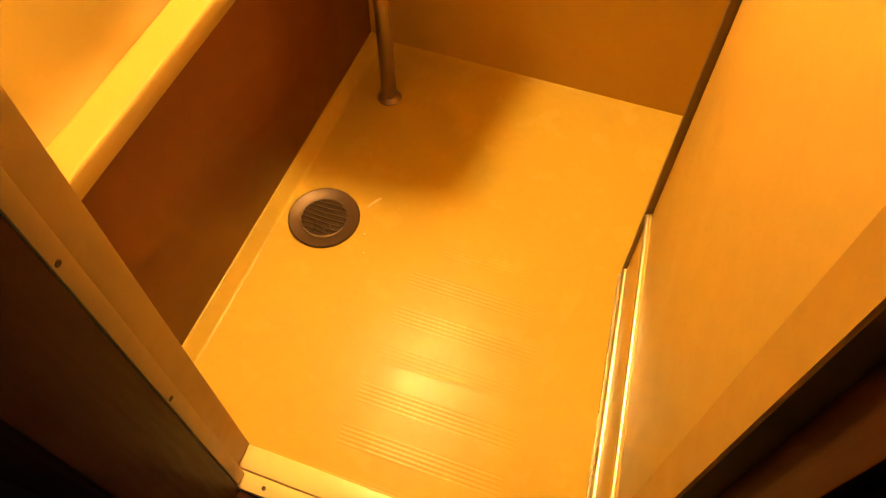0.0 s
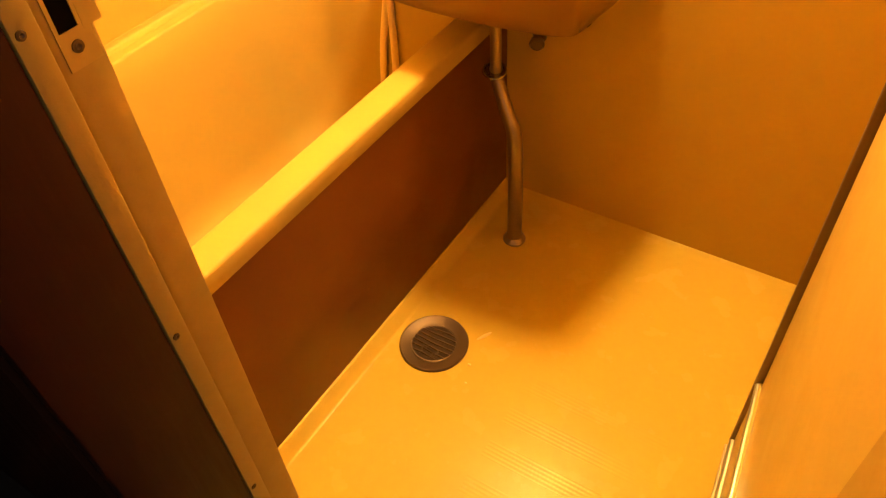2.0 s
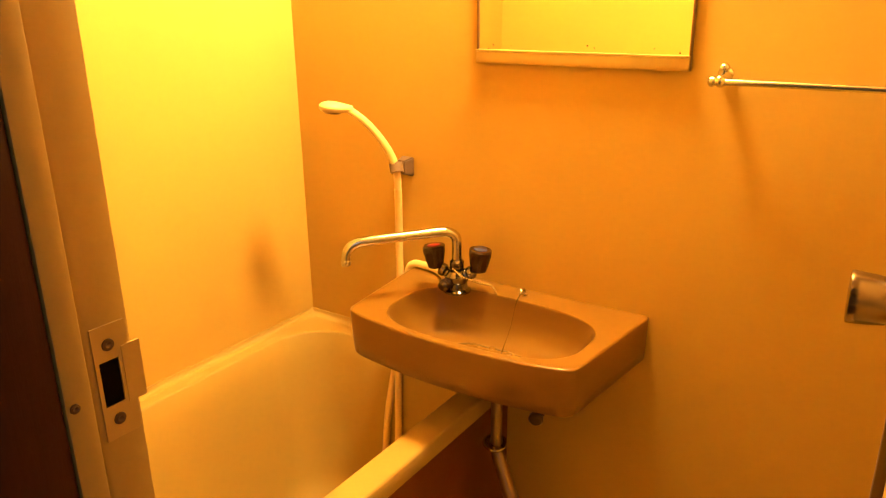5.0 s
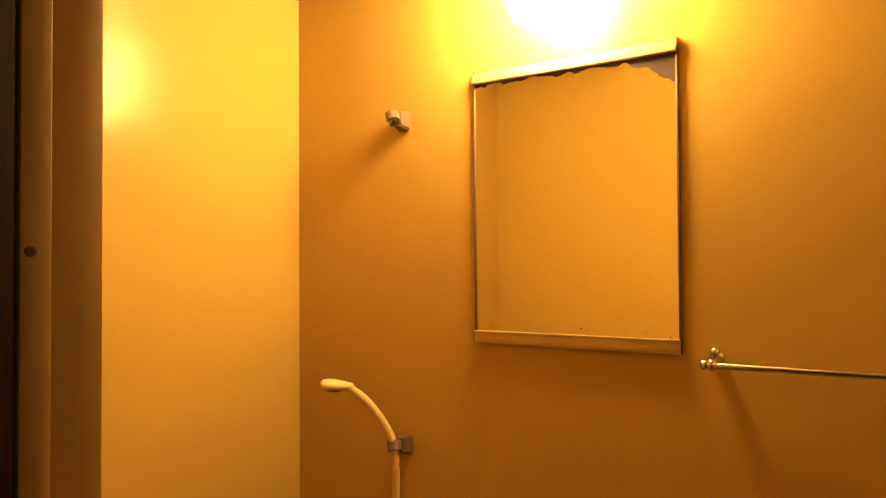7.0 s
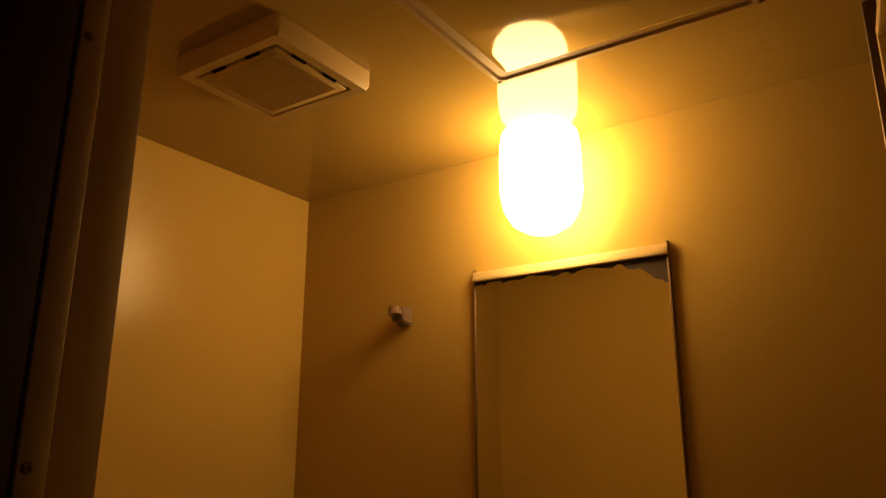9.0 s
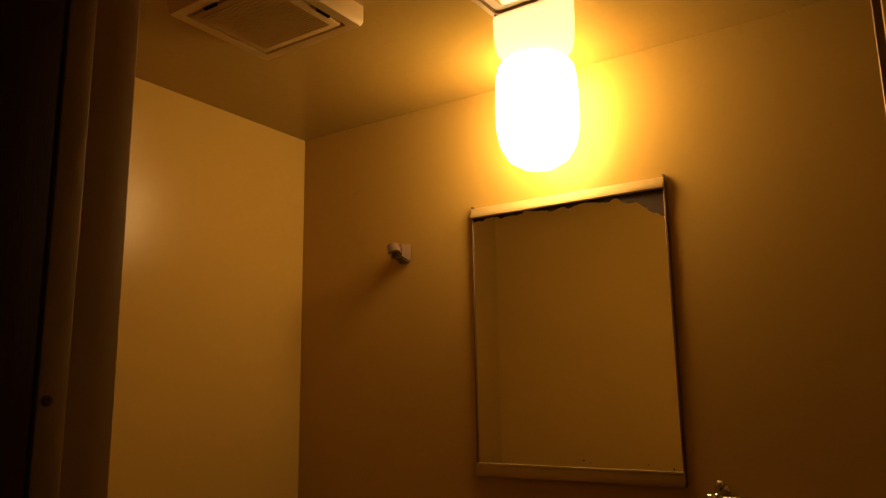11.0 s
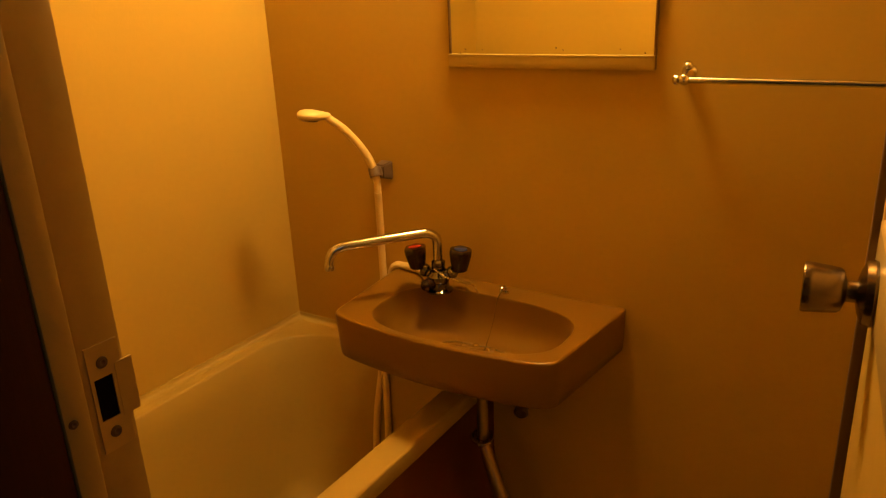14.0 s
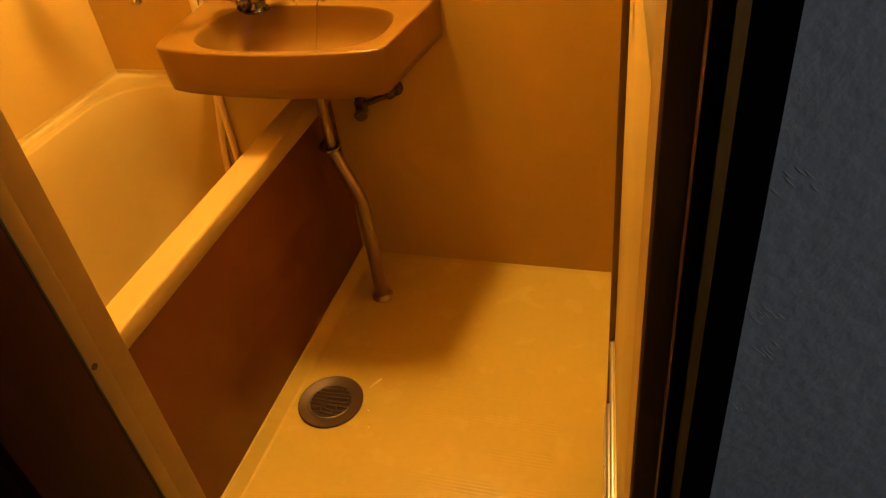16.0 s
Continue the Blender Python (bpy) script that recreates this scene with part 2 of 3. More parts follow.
def round_rect(x0, x1, y0, y1, r, z, seg=8, rr=None):
    """Rounded rectangle; rr: another radius for the corners at x1."""
    pts = []
    q = r if rr is None else rr
    for cx, cy, a0, r in ((x1 - q, y1 - q, 0, q), (x0 + r, y1 - r, 90, r), (x0 + r, y0 + r, 180, r), (x1 - q, y0 + q, 270, q)):
        for k in range(seg + 1):
            a = radians(a0 + 90 * k / seg)
            pts.append(Vector((cx + r * math.cos(a), cy + r * math.sin(a), z)))
    return pts


def structure(name, bm, mat, label, category, angle=28):
    return tagged(part(name, bm, mat, angle=angle), label, category, kind="structure")


# ---------- plan ----------
X_LEFT, X_RIGHT = -0.806, 0.78      # side walls
Y_BACK = 1.062                     # mirror wall
Y_FRONT = 0.056                    # inner face of the door wall
Z_CEIL = 2.0
DOOR_L, DOOR_R, DOOR_TOP = 0.0, 0.556, 1.86
Y_OUT = -0.112                     # outer face of the door wall

# ---------- shell of the bathroom ----------
structure("wall_north", boxes((X_LEFT - 0.05, X_RIGHT + 0.05, Y_BACK, Y_BACK + 0.05, -0.02, Z_CEIL)), WALL,
          "cream moulded bathroom wall behind the washbasin", "wall")
structure("wall_west", boxes((X_LEFT - 0.05, X_LEFT, Y_FRONT, Y_BACK, -0.02, Z_CEIL)), WALL,
          "glossy cream wall panel along the bathtub", "wall")
structure("wall_east", boxes((X_RIGHT, X_RIGHT + 0.05, Y_FRONT, Y_BACK, -0.02, Z_CEIL)), WALL,
          "plain cream wall panel behind the open door", "wall")
structure("wall_south", boxes((X_LEFT - 0.05, DOOR_L - 0.03, 0.0, Y_FRONT, -0.02, Z_CEIL),
                              (DOOR_R + 0.0305, X_RIGHT + 0.05, 0.0, Y_FRONT, -0.02, Z_CEIL),
                              (DOOR_L - 0.03, DOOR_R + 0.03, 0.0, Y_FRONT, DOOR_TOP + 0.03, Z_CEIL)), WALL,
          "cream wall panel round the doorway", "wall")
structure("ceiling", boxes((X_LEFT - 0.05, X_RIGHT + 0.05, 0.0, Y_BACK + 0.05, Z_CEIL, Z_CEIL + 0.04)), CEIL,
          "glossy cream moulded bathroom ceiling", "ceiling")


def floor_pan():
    """Pan with a raised, rounded edge against walls and tub."""
    bm = bmesh.new()
    x0, x1, y0, y1 = -0.2155, X_RIGHT, Y_FRONT, Y_BACK
    rows = ((0.0, 0.004), (0.003, 0.003), (0.008, 0.0006), (0.014, 0.0), (0.020, 0.0), (0.030, 0.0))
    rings = [round_rect(x0 + i, x1 - i, y0 + i, y1 - i, 0.012 + i * 0.6, z, 4) for i, z in rows]
    under = [round_rect(x0, x1, y0, y1, 0.012, -0.03, 4)]
    loft(bm, under + rings)
    return structure("floor", bm, PAN, "cream moulded bathroom floor pan with fine anti-slip grooves", "floor", 60)


floor_pan()


# ---------- bathtub ----------
def bathtub():
    t = thing("bathtub", "empty cream moulded bathtub with a tan side panel", "bathtub", (-0.5, 0.57, 0))
    x0, x1, y0, y1, zr = X_LEFT + 0.002, -0.2010, Y_FRONT + 0.002, Y_BACK - 0.002, 0.522
    ix0, ix1, iy0, iy1 = X_LEFT + 0.040, -0.259, Y_FRONT + 0.07, Y_BACK - 0.050
    bm = bmesh.new()
    rings = [round_rect(x0, x1 - 0.014, y0, y1, 0.004, 0.483),
             round_rect(x0, x1 - 0.001, y0, y1, 0.004, 0.484),
             round_rect(x0, x1, y0, y1, 0.004, 0.487),
             round_rect(x0, x1, y0, y1, 0.004, zr - 0.006),
             round_rect(x0, x1 - 0.0010, y0, y1, 0.005, zr - 0.0028),
             round_rect(x0, x1 - 0.0032, y0, y1, 0.005, zr - 0.0007),
             round_rect(x0, x1 - 0.0070, y0, y1, 0.006, zr),
             round_rect(x0, x1 - 0.012, y0, y1, 0.006, zr), round_rect(x0, x1 - 0.026, y0, y1, 0.006, zr)]
    for i, dz, r in ((-0.012, 0, 0.125), (-0.006, 0, 0.125), (0, 0, 0.125), (0.002, -0.0010, 0.125), (0.0045, -0.005, 0.125), (0.014, -0.06, 0.125), (0.035, -0.20, 0.11),
                     (0.055, -0.36, 0.12), (0.075, -0.405, 0.12), (0.11, -0.425, 0.12), (0.118, -0.425, 0.12), (0.13, -0.425, 0.12)):
        rings.append(round_rect(ix0 + i, ix1 - i, iy0 + i, iy1 - i, r, zr + dz, 8, max(0.018, r - 0.105)))
    loft(bm, rings, cap0=False)
    part("basin", bm, TUB, t, "glossy cream moulded tub shell", 50)
    part("apron", boxes((-0.238, -0.216, Y_FRONT + 0.004, Y_BACK - 0.004, 0.0, 0.482), bevel=0.003), APRON, t, "plain tan side panel")
    # sloped plinth that runs out into the floor
    bm = bmesh.new()
    slope = [(-0.012, 0.026), (0.002, 0.026), (0.0045, 0.025), (0.0065, 0.023), (0.023, 0.0028), (0.026, 0.0008), (0.030, 0.0002), (0.030, -0.008), (-0.012, -0.008)]
    loft(bm, [[Vector((-0.216 + d, y, z)) for d, z in slope] for y in (Y_FRONT + 0.0045, Y_BACK - 0.0045)])
    part("plinth", bm, PAN, t, "", 40)
    # coved flange where the rim turns up against the two walls
    bm = bmesh.new()
    cove = [(0.0008, 0.538), (0.003, 0.538), (0.0042, 0.532), (0.0075, 0.5265), (0.012, 0.5238), (0.018, 0.5223), (0.018, 0.515), (0.0008, 0.515)]
    rings = [[Vector((X_LEFT + d, Y_FRONT + 0.003, z)) for d, z in cove], [Vector((X_LEFT + d, Y_BACK - d, z)) for d, z in cove],
             [Vector((-0.203, Y_BACK - d, z)) for d, z in cove]]
    loft(bm, rings)
    part("wall_flange", bm, TUB, t, "", 60)
    bm = bmesh.new()
    lathe(bm, [(0.001, 0.004), (0.010, 0.004), (0.022, 0.003), (0.026, 0), (0.026, -0.004), (0.001, -0.004)], (-0.52, 0.22, 0.099))
    part("waste_plug", bm, CHROME, t)
    return t


bathtub()

# ---------- washbasin ----------
SX, SZ = -0.190, 0.722


def basin_outline(inset, z, n=240):
    """Tapered basin plan with a bowed front and rounded front corners."""
    pts = []
    back = Y_BACK - 0.001
    for k in range(n):
        a = 2 * math.pi * k / n
        c, s = math.cos(a), math.sin(a)
        # half widths towards wall and front
        lo, hi = 0.0, 0.5
        for _ in range(30):
            r = (lo + hi) / 2
            x, y = r * c, 0.93 + r * s
            half = 0.262 + 0.11 * (y - 0.93) - inset
            front = 0.750 + 0.45 * x * x + inset
            u = max(abs(x) / half, 0)
            v = (0.93 - y) / (0.93 - front) if y < 0.93 else 0
            inside = (u ** 18 + v ** 18 < 1) and y < back
            if inside:
                lo = r
            else:
                hi = r
        pts.append(Vector((SX + lo * c, 0.93 + lo * s, z)))
    return pts


def bowl_outline(scale, z, n=240):
    pts = []
    for k in range(n):
        a = 2 * math.pi * k / n
        c, s = math.cos(a), math.sin(a)
        e = 2.9
        r = (abs(c / 0.204) ** e + abs(s / 0.117) ** e) ** (-1 / e) * scale
        pts.append(Vector((-0.170 + r * c, 0.884 + r * s * (1 - 0.03 * c), z)))
    return pts


def washbasin():
    t = thing("washbasin", "beige moulded wall-hung washbasin over the tub edge", "washbasin", (SX, Y_BACK, 0.64))
    bm = bmesh.new()
    rings = [basin_outline(0.03, 0.631), basin_outline(0.010, 0.627), basin_outline(0.005, 0.630), basin_outline(0.003, 0.655),
             basin_outline(0.0, SZ - 0.004), basin_outline(0.0012, SZ - 0.0012), basin_outline(0.004, SZ), basin_outline(0.006, SZ), basin_outline(0.008, SZ)]
    rings += [bowl_outline(1.012, SZ), bowl_outline(1.006, SZ), bowl_outline(1.001, SZ - 0.0008), bowl_outline(0.996, SZ - 0.004), bowl_outline(0.988, SZ - 0.012), bowl_outline(0.962, SZ - 0.040),
              bowl_outline(0.90, SZ - 0.066), bowl_outline(0.78, SZ - 0.084), bowl_outline(0.55, SZ - 0.091), bowl_outline(0.30, SZ - 0.0925), bowl_outline(0.10, SZ - 0.093)]
    loft(bm, rings)
    part("bowl", bm, BASIN, t, "beige moulded basin with a rounded front", 55)
    bm = bmesh.new()
    lathe(bm, [(0.004, -0.001), (0.012, 0.0), (0.020, 0.002), (0.023, 0.001), (0.024, -0.003), (0.002, -0.003)], (-0.170, 0.884, SZ - 0.0905))
    part("waste_ring", bm, CHROME, t)
    # plug chain: small hook, ball chain into the bowl
    bm = bmesh.new()
    lathe(bm, [(0.007, 0), (0.007, 0.003), (0.003, 0.004), (0.003, 0.010)], (-0.165, 1.027, SZ), seg=14)
    tube(bm, spline([(-0.165, 1.027, SZ + 0.008), (-0.165, 1.022, SZ + 0.017), (-0.166, 1.012, SZ + 0.016), (-0.166, 1.008, SZ + 0.010)], 5), 0.0026, 8)
    part("chain_hook", bm, CHROME, t)
    bm = bmesh.new()
    line = spline([(-0.166, 1.008, SZ + 0.010), (-0.167, 0.992, SZ - 0.004), (-0.168, 0.975, SZ - 0.045), (-0.167, 0.945, SZ - 0.080),
                   (-0.162, 0.915, SZ - 0.088), (-0.180, 0.890, SZ - 0.088)], 9)
    for p in line:
        ball(bm, p, 0.0014, 6)
    part("plug_chain", bm, DARK_CHROME, t)
    # wall bracket below
    part("bracket", boxes((SX + 0.02, SX + 0.10, 0.99, Y_BACK - 0.001, 0.575, 0.626), bevel=0.004), BASIN, t)
    return t


washbasin()


def mixer_tap():
    base = Vector((-0.300, 0.978, SZ))
    side = Vector((0.097, 0.027, 0)).normalized()
    t = thing("mixer_tap", "chrome two-handle mixer tap with a long swivel spout", "tap", base)
    bm = bmesh.new()
    lathe(bm, [(0.029, 0.0), (0.029, 0.004), (0.023, 0.008), (0.021, 0.02), (0.025, 0.028), (0.026, 0.036), (0.019, 0.047),
               (0.013, 0.050), (0.015, 0.054), (0.015, 0.066), (0.011, 0.070), (0.010, 0.074)], base)
    for s in (-1, 1):
        d = (side * s * 0.9 + Vector((0, 0, 0.42))).normalized()
        lathe(bm, [(0.015, 0.0), (0.014, 0.012), (0.011, 0.018), (0.014, 0.022), (0.014, 0.030), (0.010, 0.034)],
              base + Vector((0, 0, 0.030)) + d * 0.008, d, 20)
    part("body", bm, DARK_CHROME, t)
    # a short blunt diverter knob at the front
    bm = bmesh.new()
    lathe(bm, [(0.012, 0), (0.014, 0.010), (0.013, 0.024), (0.008, 0.030), (0.002, 0.031)], base + Vector((-0.006, -0.012, 0.022)), (-0.3, -1, -0.1), 20)
    part("diverter_knob", bm, SMOKE, t, "dark diverter knob")
    for s, cap in ((-1, RED), (1, BLUE)):
        foot = base + side * s * 0.046 + Vector((0, 0, 0.048))
        d = (side * s * 0.10 + Vector((0, 0, 1))).normalized()
        bm = bmesh.new()
        n, rings = 40, []
        q = Vector((0, 0, 1)).rotation_difference(d)
        for h, r in ((0, 0.013), (0.003, 0.0165), (0.020, 0.0205), (0.038, 0.0240), (0.046, 0.0240), (0.049, 0.0210)):
            rings.append([foot + q @ Vector(((r + 0.0010 * math.cos(6 * a)) * math.cos(a), (r + 0.0010 * math.cos(6 * a)) * math.sin(a), h))
                          for a in (2 * math.pi * k / n for k in range(n))])
        loft(bm, rings)
        hd = part("handle", bm, SMOKE, t, "smoky dark ribbed handle")
        bm = bmesh.new()
        lathe(bm, [(0.0140, 0.048), (0.0140, 0.0500), (0.012, 0.0510), (0.001, 0.0514)], foot, d, 24)
        part("cap", bm, cap, hd, "red hot-water cap" if s < 0 else "dark cold-water cap")
    bm = bmesh.new()
    top = base + Vector((0, 0, 0.070))
    end = Vector((-0.453, 0.806, 0.806))
    flat = Vector((end.x - top.x, end.y - top.y, 0))
    z1 = 0.853
    path = [top, Vector((top.x, top.y, z1 - 0.022))]
    path += [top + flat * f + Vector((0, 0, z1 + dz - top.z)) for f, dz in ((0.02, -0.009), (0.07, -0.001), (0.14, 0.002), (0.30, 0.001), (0.55, -0.001), (0.78, -0.003), (0.88, -0.005), (0.95, -0.012), (0.99, -0.026))]
    path.append(end + Vector((0, 0, 0.006)))
    tube(bm, spline(path, 5), lambda u: 0.0104 if u < 0.35 else 0.0104 - 0.0014 * (u - 0.35) / 0.65, 16)
    sp = part("spout", bm, CHROME, t, "long bent chrome spout")
    bm = bmesh.new()
    lathe(bm, [(0.0095, 0), (0.0105, 0.002), (0.0105, 0.010), (0.0085, 0.013)], end - Vector((0, 0, 0.004)), seg=18)
    part("nozzle", bm, CHROME, sp)
    # ball chain hung from the body over the cold handle's foot
    bm = bmesh.new()
    for p in spline([base + Vector((0.004, -0.022, 0.056)), base + Vector((0.030, -0.020, 0.042)), base + Vector((0.060, -0.006, 0.031)),
                     base + Vector((0.082, 0.004, 0.026)), base + Vector((0.09, 0.012, 0.004))], 6):
        ball(bm, p, 0.0025, 6)
    part("ball_chain", bm, CHROME, t)
    return t


mixer_tap()


def waste_pipe():
    t = thing("waste_pipe", "dull chromed bent waste pipe from basin to floor", "pipe", (-0.105, 0.894, 0))
    bm = bmesh.new()
    tube(bm, spline([(-0.168, 0.922, 0.632), (-0.170, 0.924, 0.52), (-0.172, 0.927, 0.425)], 6), 0.0118, 18)
    part("upper_pipe", bm, PIPE, t)
    bm = bmesh.new()
    tube(bm, spline([(-0.173, 0.929, 0.432), (-0.168, 0.926, 0.405), (-0.134, 0.908, 0.345), (-0.114, 0.899, 0.308), (-0.107, 0.895, 0.26),
                     (-0.105, 0.894, 0.14), (-0.105, 0.894, 0.012)], 7), lambda u: 0.0138 + 0.0030 * min(1, max(0, (u - 0.15) / 0.5)), 18)
    part("lower_pipe", bm, PIPE, t)
    bm = bmesh.new()
    lathe(bm, [(0.0215, 0.0), (0.0245, 0.0), (0.0258, 0.002), (0.0245, 0.0045), (0.0215, 0.0045), (0.0212, 0.002), (0.0215, 0.0)], (-0.172, 0.922, 0.426), (0.12, -0.22, 1), 28)
    part("collar", bm, CHROME, t, "loose chrome collar ring")
    bm = bmesh.new()
    lathe(bm, [(0.027, 0.0), (0.027, 0.003), (0.023, 0.007), (0.0185, 0.012), (0.0172, 0.024)], (-0.105, 0.894, 0.0), seg=24)
    part("floor_flange", bm, PIPE, t)
    return t


waste_pipe()


def stop_valve():
    t = thing("stop_valve", "dull chrome angle valve on a bent supply pipe below the basin", "valve", (-0.04, Y_BACK, 0.5))
    bm = bmesh.new()
    lathe(bm, [(0.021, 0), (0.021, 0.002), (0.014, 0.006), (0.0085, 0.008), (0.0085, 0.034)], (-0.048, Y_BACK - 0.001, 0.506), (0, -1, 0), 20)
    ball(bm, (-0.048, 1.026, 0.506), 0.0125, 14)
    tube(bm, spline([(-0.048, 1.026, 0.506), (-0.068, 1.022, 0.500), (-0.092, 1.018, 0.490), (-0.112, 1.014, 0.485)], 6), 0.0072, 12)
    part("supply_pipe", bm, BRONZE, t)
    bm = bmesh.new()
    lathe(bm, [(0.004, -0.020), (0.0135, -0.018), (0.0150, -0.008), (0.0150, 0.010), (0.0115, 0.014), (0.0115, 0.024), (0.007, 0.026)], (-0.118, 1.012, 0.484), (0, -0.15, 1), 18)
    v = part("valve_body", bm, BRONZE, t)
    bm = bmesh.new()
    lathe(bm, [(0.0055, 0), (0.0055, 0.012), (0.0150, 0.014), (0.0160, 0.022), (0.0120, 0.027), (0.001, 0.028)], (-0.116, 1.002, 0.476), (0.35, -1, -0.2), 16)
    part("valve_handle", bm, BRONZE, v, "dark bronze valve handle")
    bm = bmesh.new()
    tube(bm, spline([(-0.118, 1.012, 0.492), (-0.122, 1.012, 0.53), (-0.140, 1.010, 0.58), (-0.150, 1.008, 0.632)], 6), 0.0058, 10)
    part("riser", bm, PIPE, t)
    return t


stop_valve()


WETBOWL = material("rippled_wet_film", (0.26, 0.14, 0.030), 0.025, coat=1.0, bump=0.12, bump_scale=90)


def bowl_water():
    bm = bmesh.new()
    n = 48
    rings = []
    for f, h in ((0.52, SZ - 0.0912), (0.50, SZ - 0.0896), (0.42, SZ - 0.0890), (0.20, SZ - 0.0888), (0.02, SZ - 0.0888)):
        rings.append([p + Vector((0.004 * f * math.sin(3 * k * 0.131), 0.006 * f * math.sin(5 * k * 0.131 + 1), 0)) for k, p in enumerate(bowl_outline(f, h, n))])
    loft(bm, rings)
    rnd = random.Random(11)
    for _ in range(80):
        a, q = rnd.uniform(0, 2 * math.pi), math.sqrt(rnd.random())
        p = Vector((-0.172 + 0.100 * q * math.cos(a), 0.888 + 0.050 * q * math.sin(a), SZ - 0.0892))
        w = rnd.uniform(0.003, 0.0075)
        lathe(bm, [(w, 0), (w * 0.93, w * 0.22), (w * 0.7, w * 0.42), (w * 0.35, w * 0.54), (w * 0.02, w * 0.58)], p, (rnd.uniform(-0.2, 0.2), rnd.uniform(-0.3, 0.1), 1), 10)
    tagged(part("water_puddle", bm, WETBOWL, angle=60), "thin shiny film of water in the washbasin", "water")


bowl_water()


# ---------- shower ----------
def shower_hook(name="shower_hook"):
    """Wall bracket with a tilted split clip; origin on the wall."""
    t = thing(name, "small grey plastic shower holder screwed to the wall", "shower holder", (0, 0, 0), "shower holders")
    bm = bmesh.new()
    ring0 = [Vector(p) for p in ((-0.010, 0, -0.024), (0.024, 0, -0.024), (0.024, 0, 0.020), (-0.010, 0, 0.020))]
    ring1 = [Vector(p) for p in ((-0.004, -0.034, -0.014), (0.018, -0.034, -0.014), (0.018, -0.031, 0.015), (-0.004, -0.031, 0.015))]
    loft(bm, [ring0, ring1])
    bmesh.ops.bevel(bm, geom=list(bm.edges), offset=0.003, segments=2, affect="EDGES")
    part("bracket", bm, GREYPL, t)
    bm = bmesh.new()
    q = Euler((radians(-18), radians(-26), 0)).to_matrix()
    outer, inner = [], []
    for k in range(19):
        a = radians(235 + 290 * k / 18)
        outer.append((math.cos(a), math.sin(a)))
    rings = []
    for z in (-0.011, 0.011):
        for r in (0.0150, 0.0108):
            rings.append([Vector((0.006, -0.044, 0.000)) + q @ Vector((r * c, r * s, z)) for c, s in outer])
    vs = [[bm.verts.new(p) for p in r] for r in rings]
    for a, b in ((0, 1), (1, 3), (3, 2), (2, 0)):
        for i in range(18):
            bm.faces.new((vs[a][i], vs[a][i + 1], vs[b][i + 1], vs[b][i]))
    for i in (0, 18):
        bm.faces.new((vs[0][i], vs[1][i], vs[3][i], vs[2][i]))
    part("clip", bm, GREYPL, t)
    return t


hook = shower_hook()
hook.matrix_world = pose(-0.488, Y_BACK - 0.001, 1.664)
bpy.context.view_layer.update()
copy_thing(hook, pose(-0.487, Y_BACK - 0.001, 0.956))


def hand_shower():
    t = thing("hand_shower", "ivory plastic hand shower hung in its wall holder", "shower head", (-0.475, 1.015, 0.91))
    bm = bmesh.new()
    line = spline([(-0.479, 1.018, 0.905), (-0.479, 1.017, 0.940), (-0.487, 1.011, 0.980), (-0.502, 0.993, 1.022), (-0.524, 0.970, 1.061), (-0.549, 0.946, 1.0885)], 7)
    tube(bm, line, lambda u: 0.0072 + 0.0018 * math.sin(math.pi * min(1, u * 1.1)) * (1 - u) + 0.001 * u, 16)
    part("handle", bm, WHITE, t)
    bm = bmesh.new()
    d = Vector((-0.70, -0.68, 0.10)).normalized()
    wv = d.cross(Vector((0, 0, 1))).normalized()
    nrm = wv.cross(d).normalized()
    c0 = Vector((-0.544, 0.9495, 1.0895))
    rings = []
    for u, wr, hr in ((-0.004, 0.006, 0.006), (0.006, 0.010, 0.008), (0.018, 0.017, 0.0100), (0.033, 0.024, 0.0125), (0.048, 0.025, 0.0125), (0.060, 0.019, 0.0095), (0.066, 0.009, 0.004)):
        rings.append([c0 + d * u + wv * wr * math.cos(a) + nrm * hr * math.sin(a) for a in (2 * math.pi * k / 20 for k in range(20))])
    loft(bm, rings)
    part("head", bm, WHITE, t, "slim oval ivory head", 60)
    bm = bmesh.new()
    lathe(bm, [(0.016, 0), (0.017, 0.002), (0.016, 0.0032), (0.004, 0.0036)], c0 + d * 0.038 - nrm * 0.0095, -nrm, 20)
    part("spray_face", bm, GREYPL, t)
    bm = bmesh.new()
    line = spline([(-0.479, 1.018, 0.912), (-0.485, 1.026, 0.86), (-0.491, 1.032, 0.76), (-0.492, 1.030, 0.62), (-0.490, 1.005, 0.50), (-0.497, 0.975, 0.36), (-0.496, 0.955, 0.22),
                   (-0.484, 0.935, 0.135), (-0.462, 0.925, 0.125), (-0.452, 0.940, 0.20), (-0.462, 0.970, 0.34), (-0.478, 0.998, 0.50), (-0.480, 1.028, 0.63),
                   (-0.479, 1.046, 0.705), (-0.466, 1.048, 0.728), (-0.440, 1.048, 0.7315), (-0.395, 1.040, 0.7315), (-0.364, 1.020, 0.7325), (-0.345, 1.000, 0.737), (-0.322, 0.985, 0.745)], 10)
    tube(bm, line, 0.0085, 12)
    part("hose", bm, WHITE, t, "long ivory shower hose looping into the tub", 60)
    return t


hand_shower()


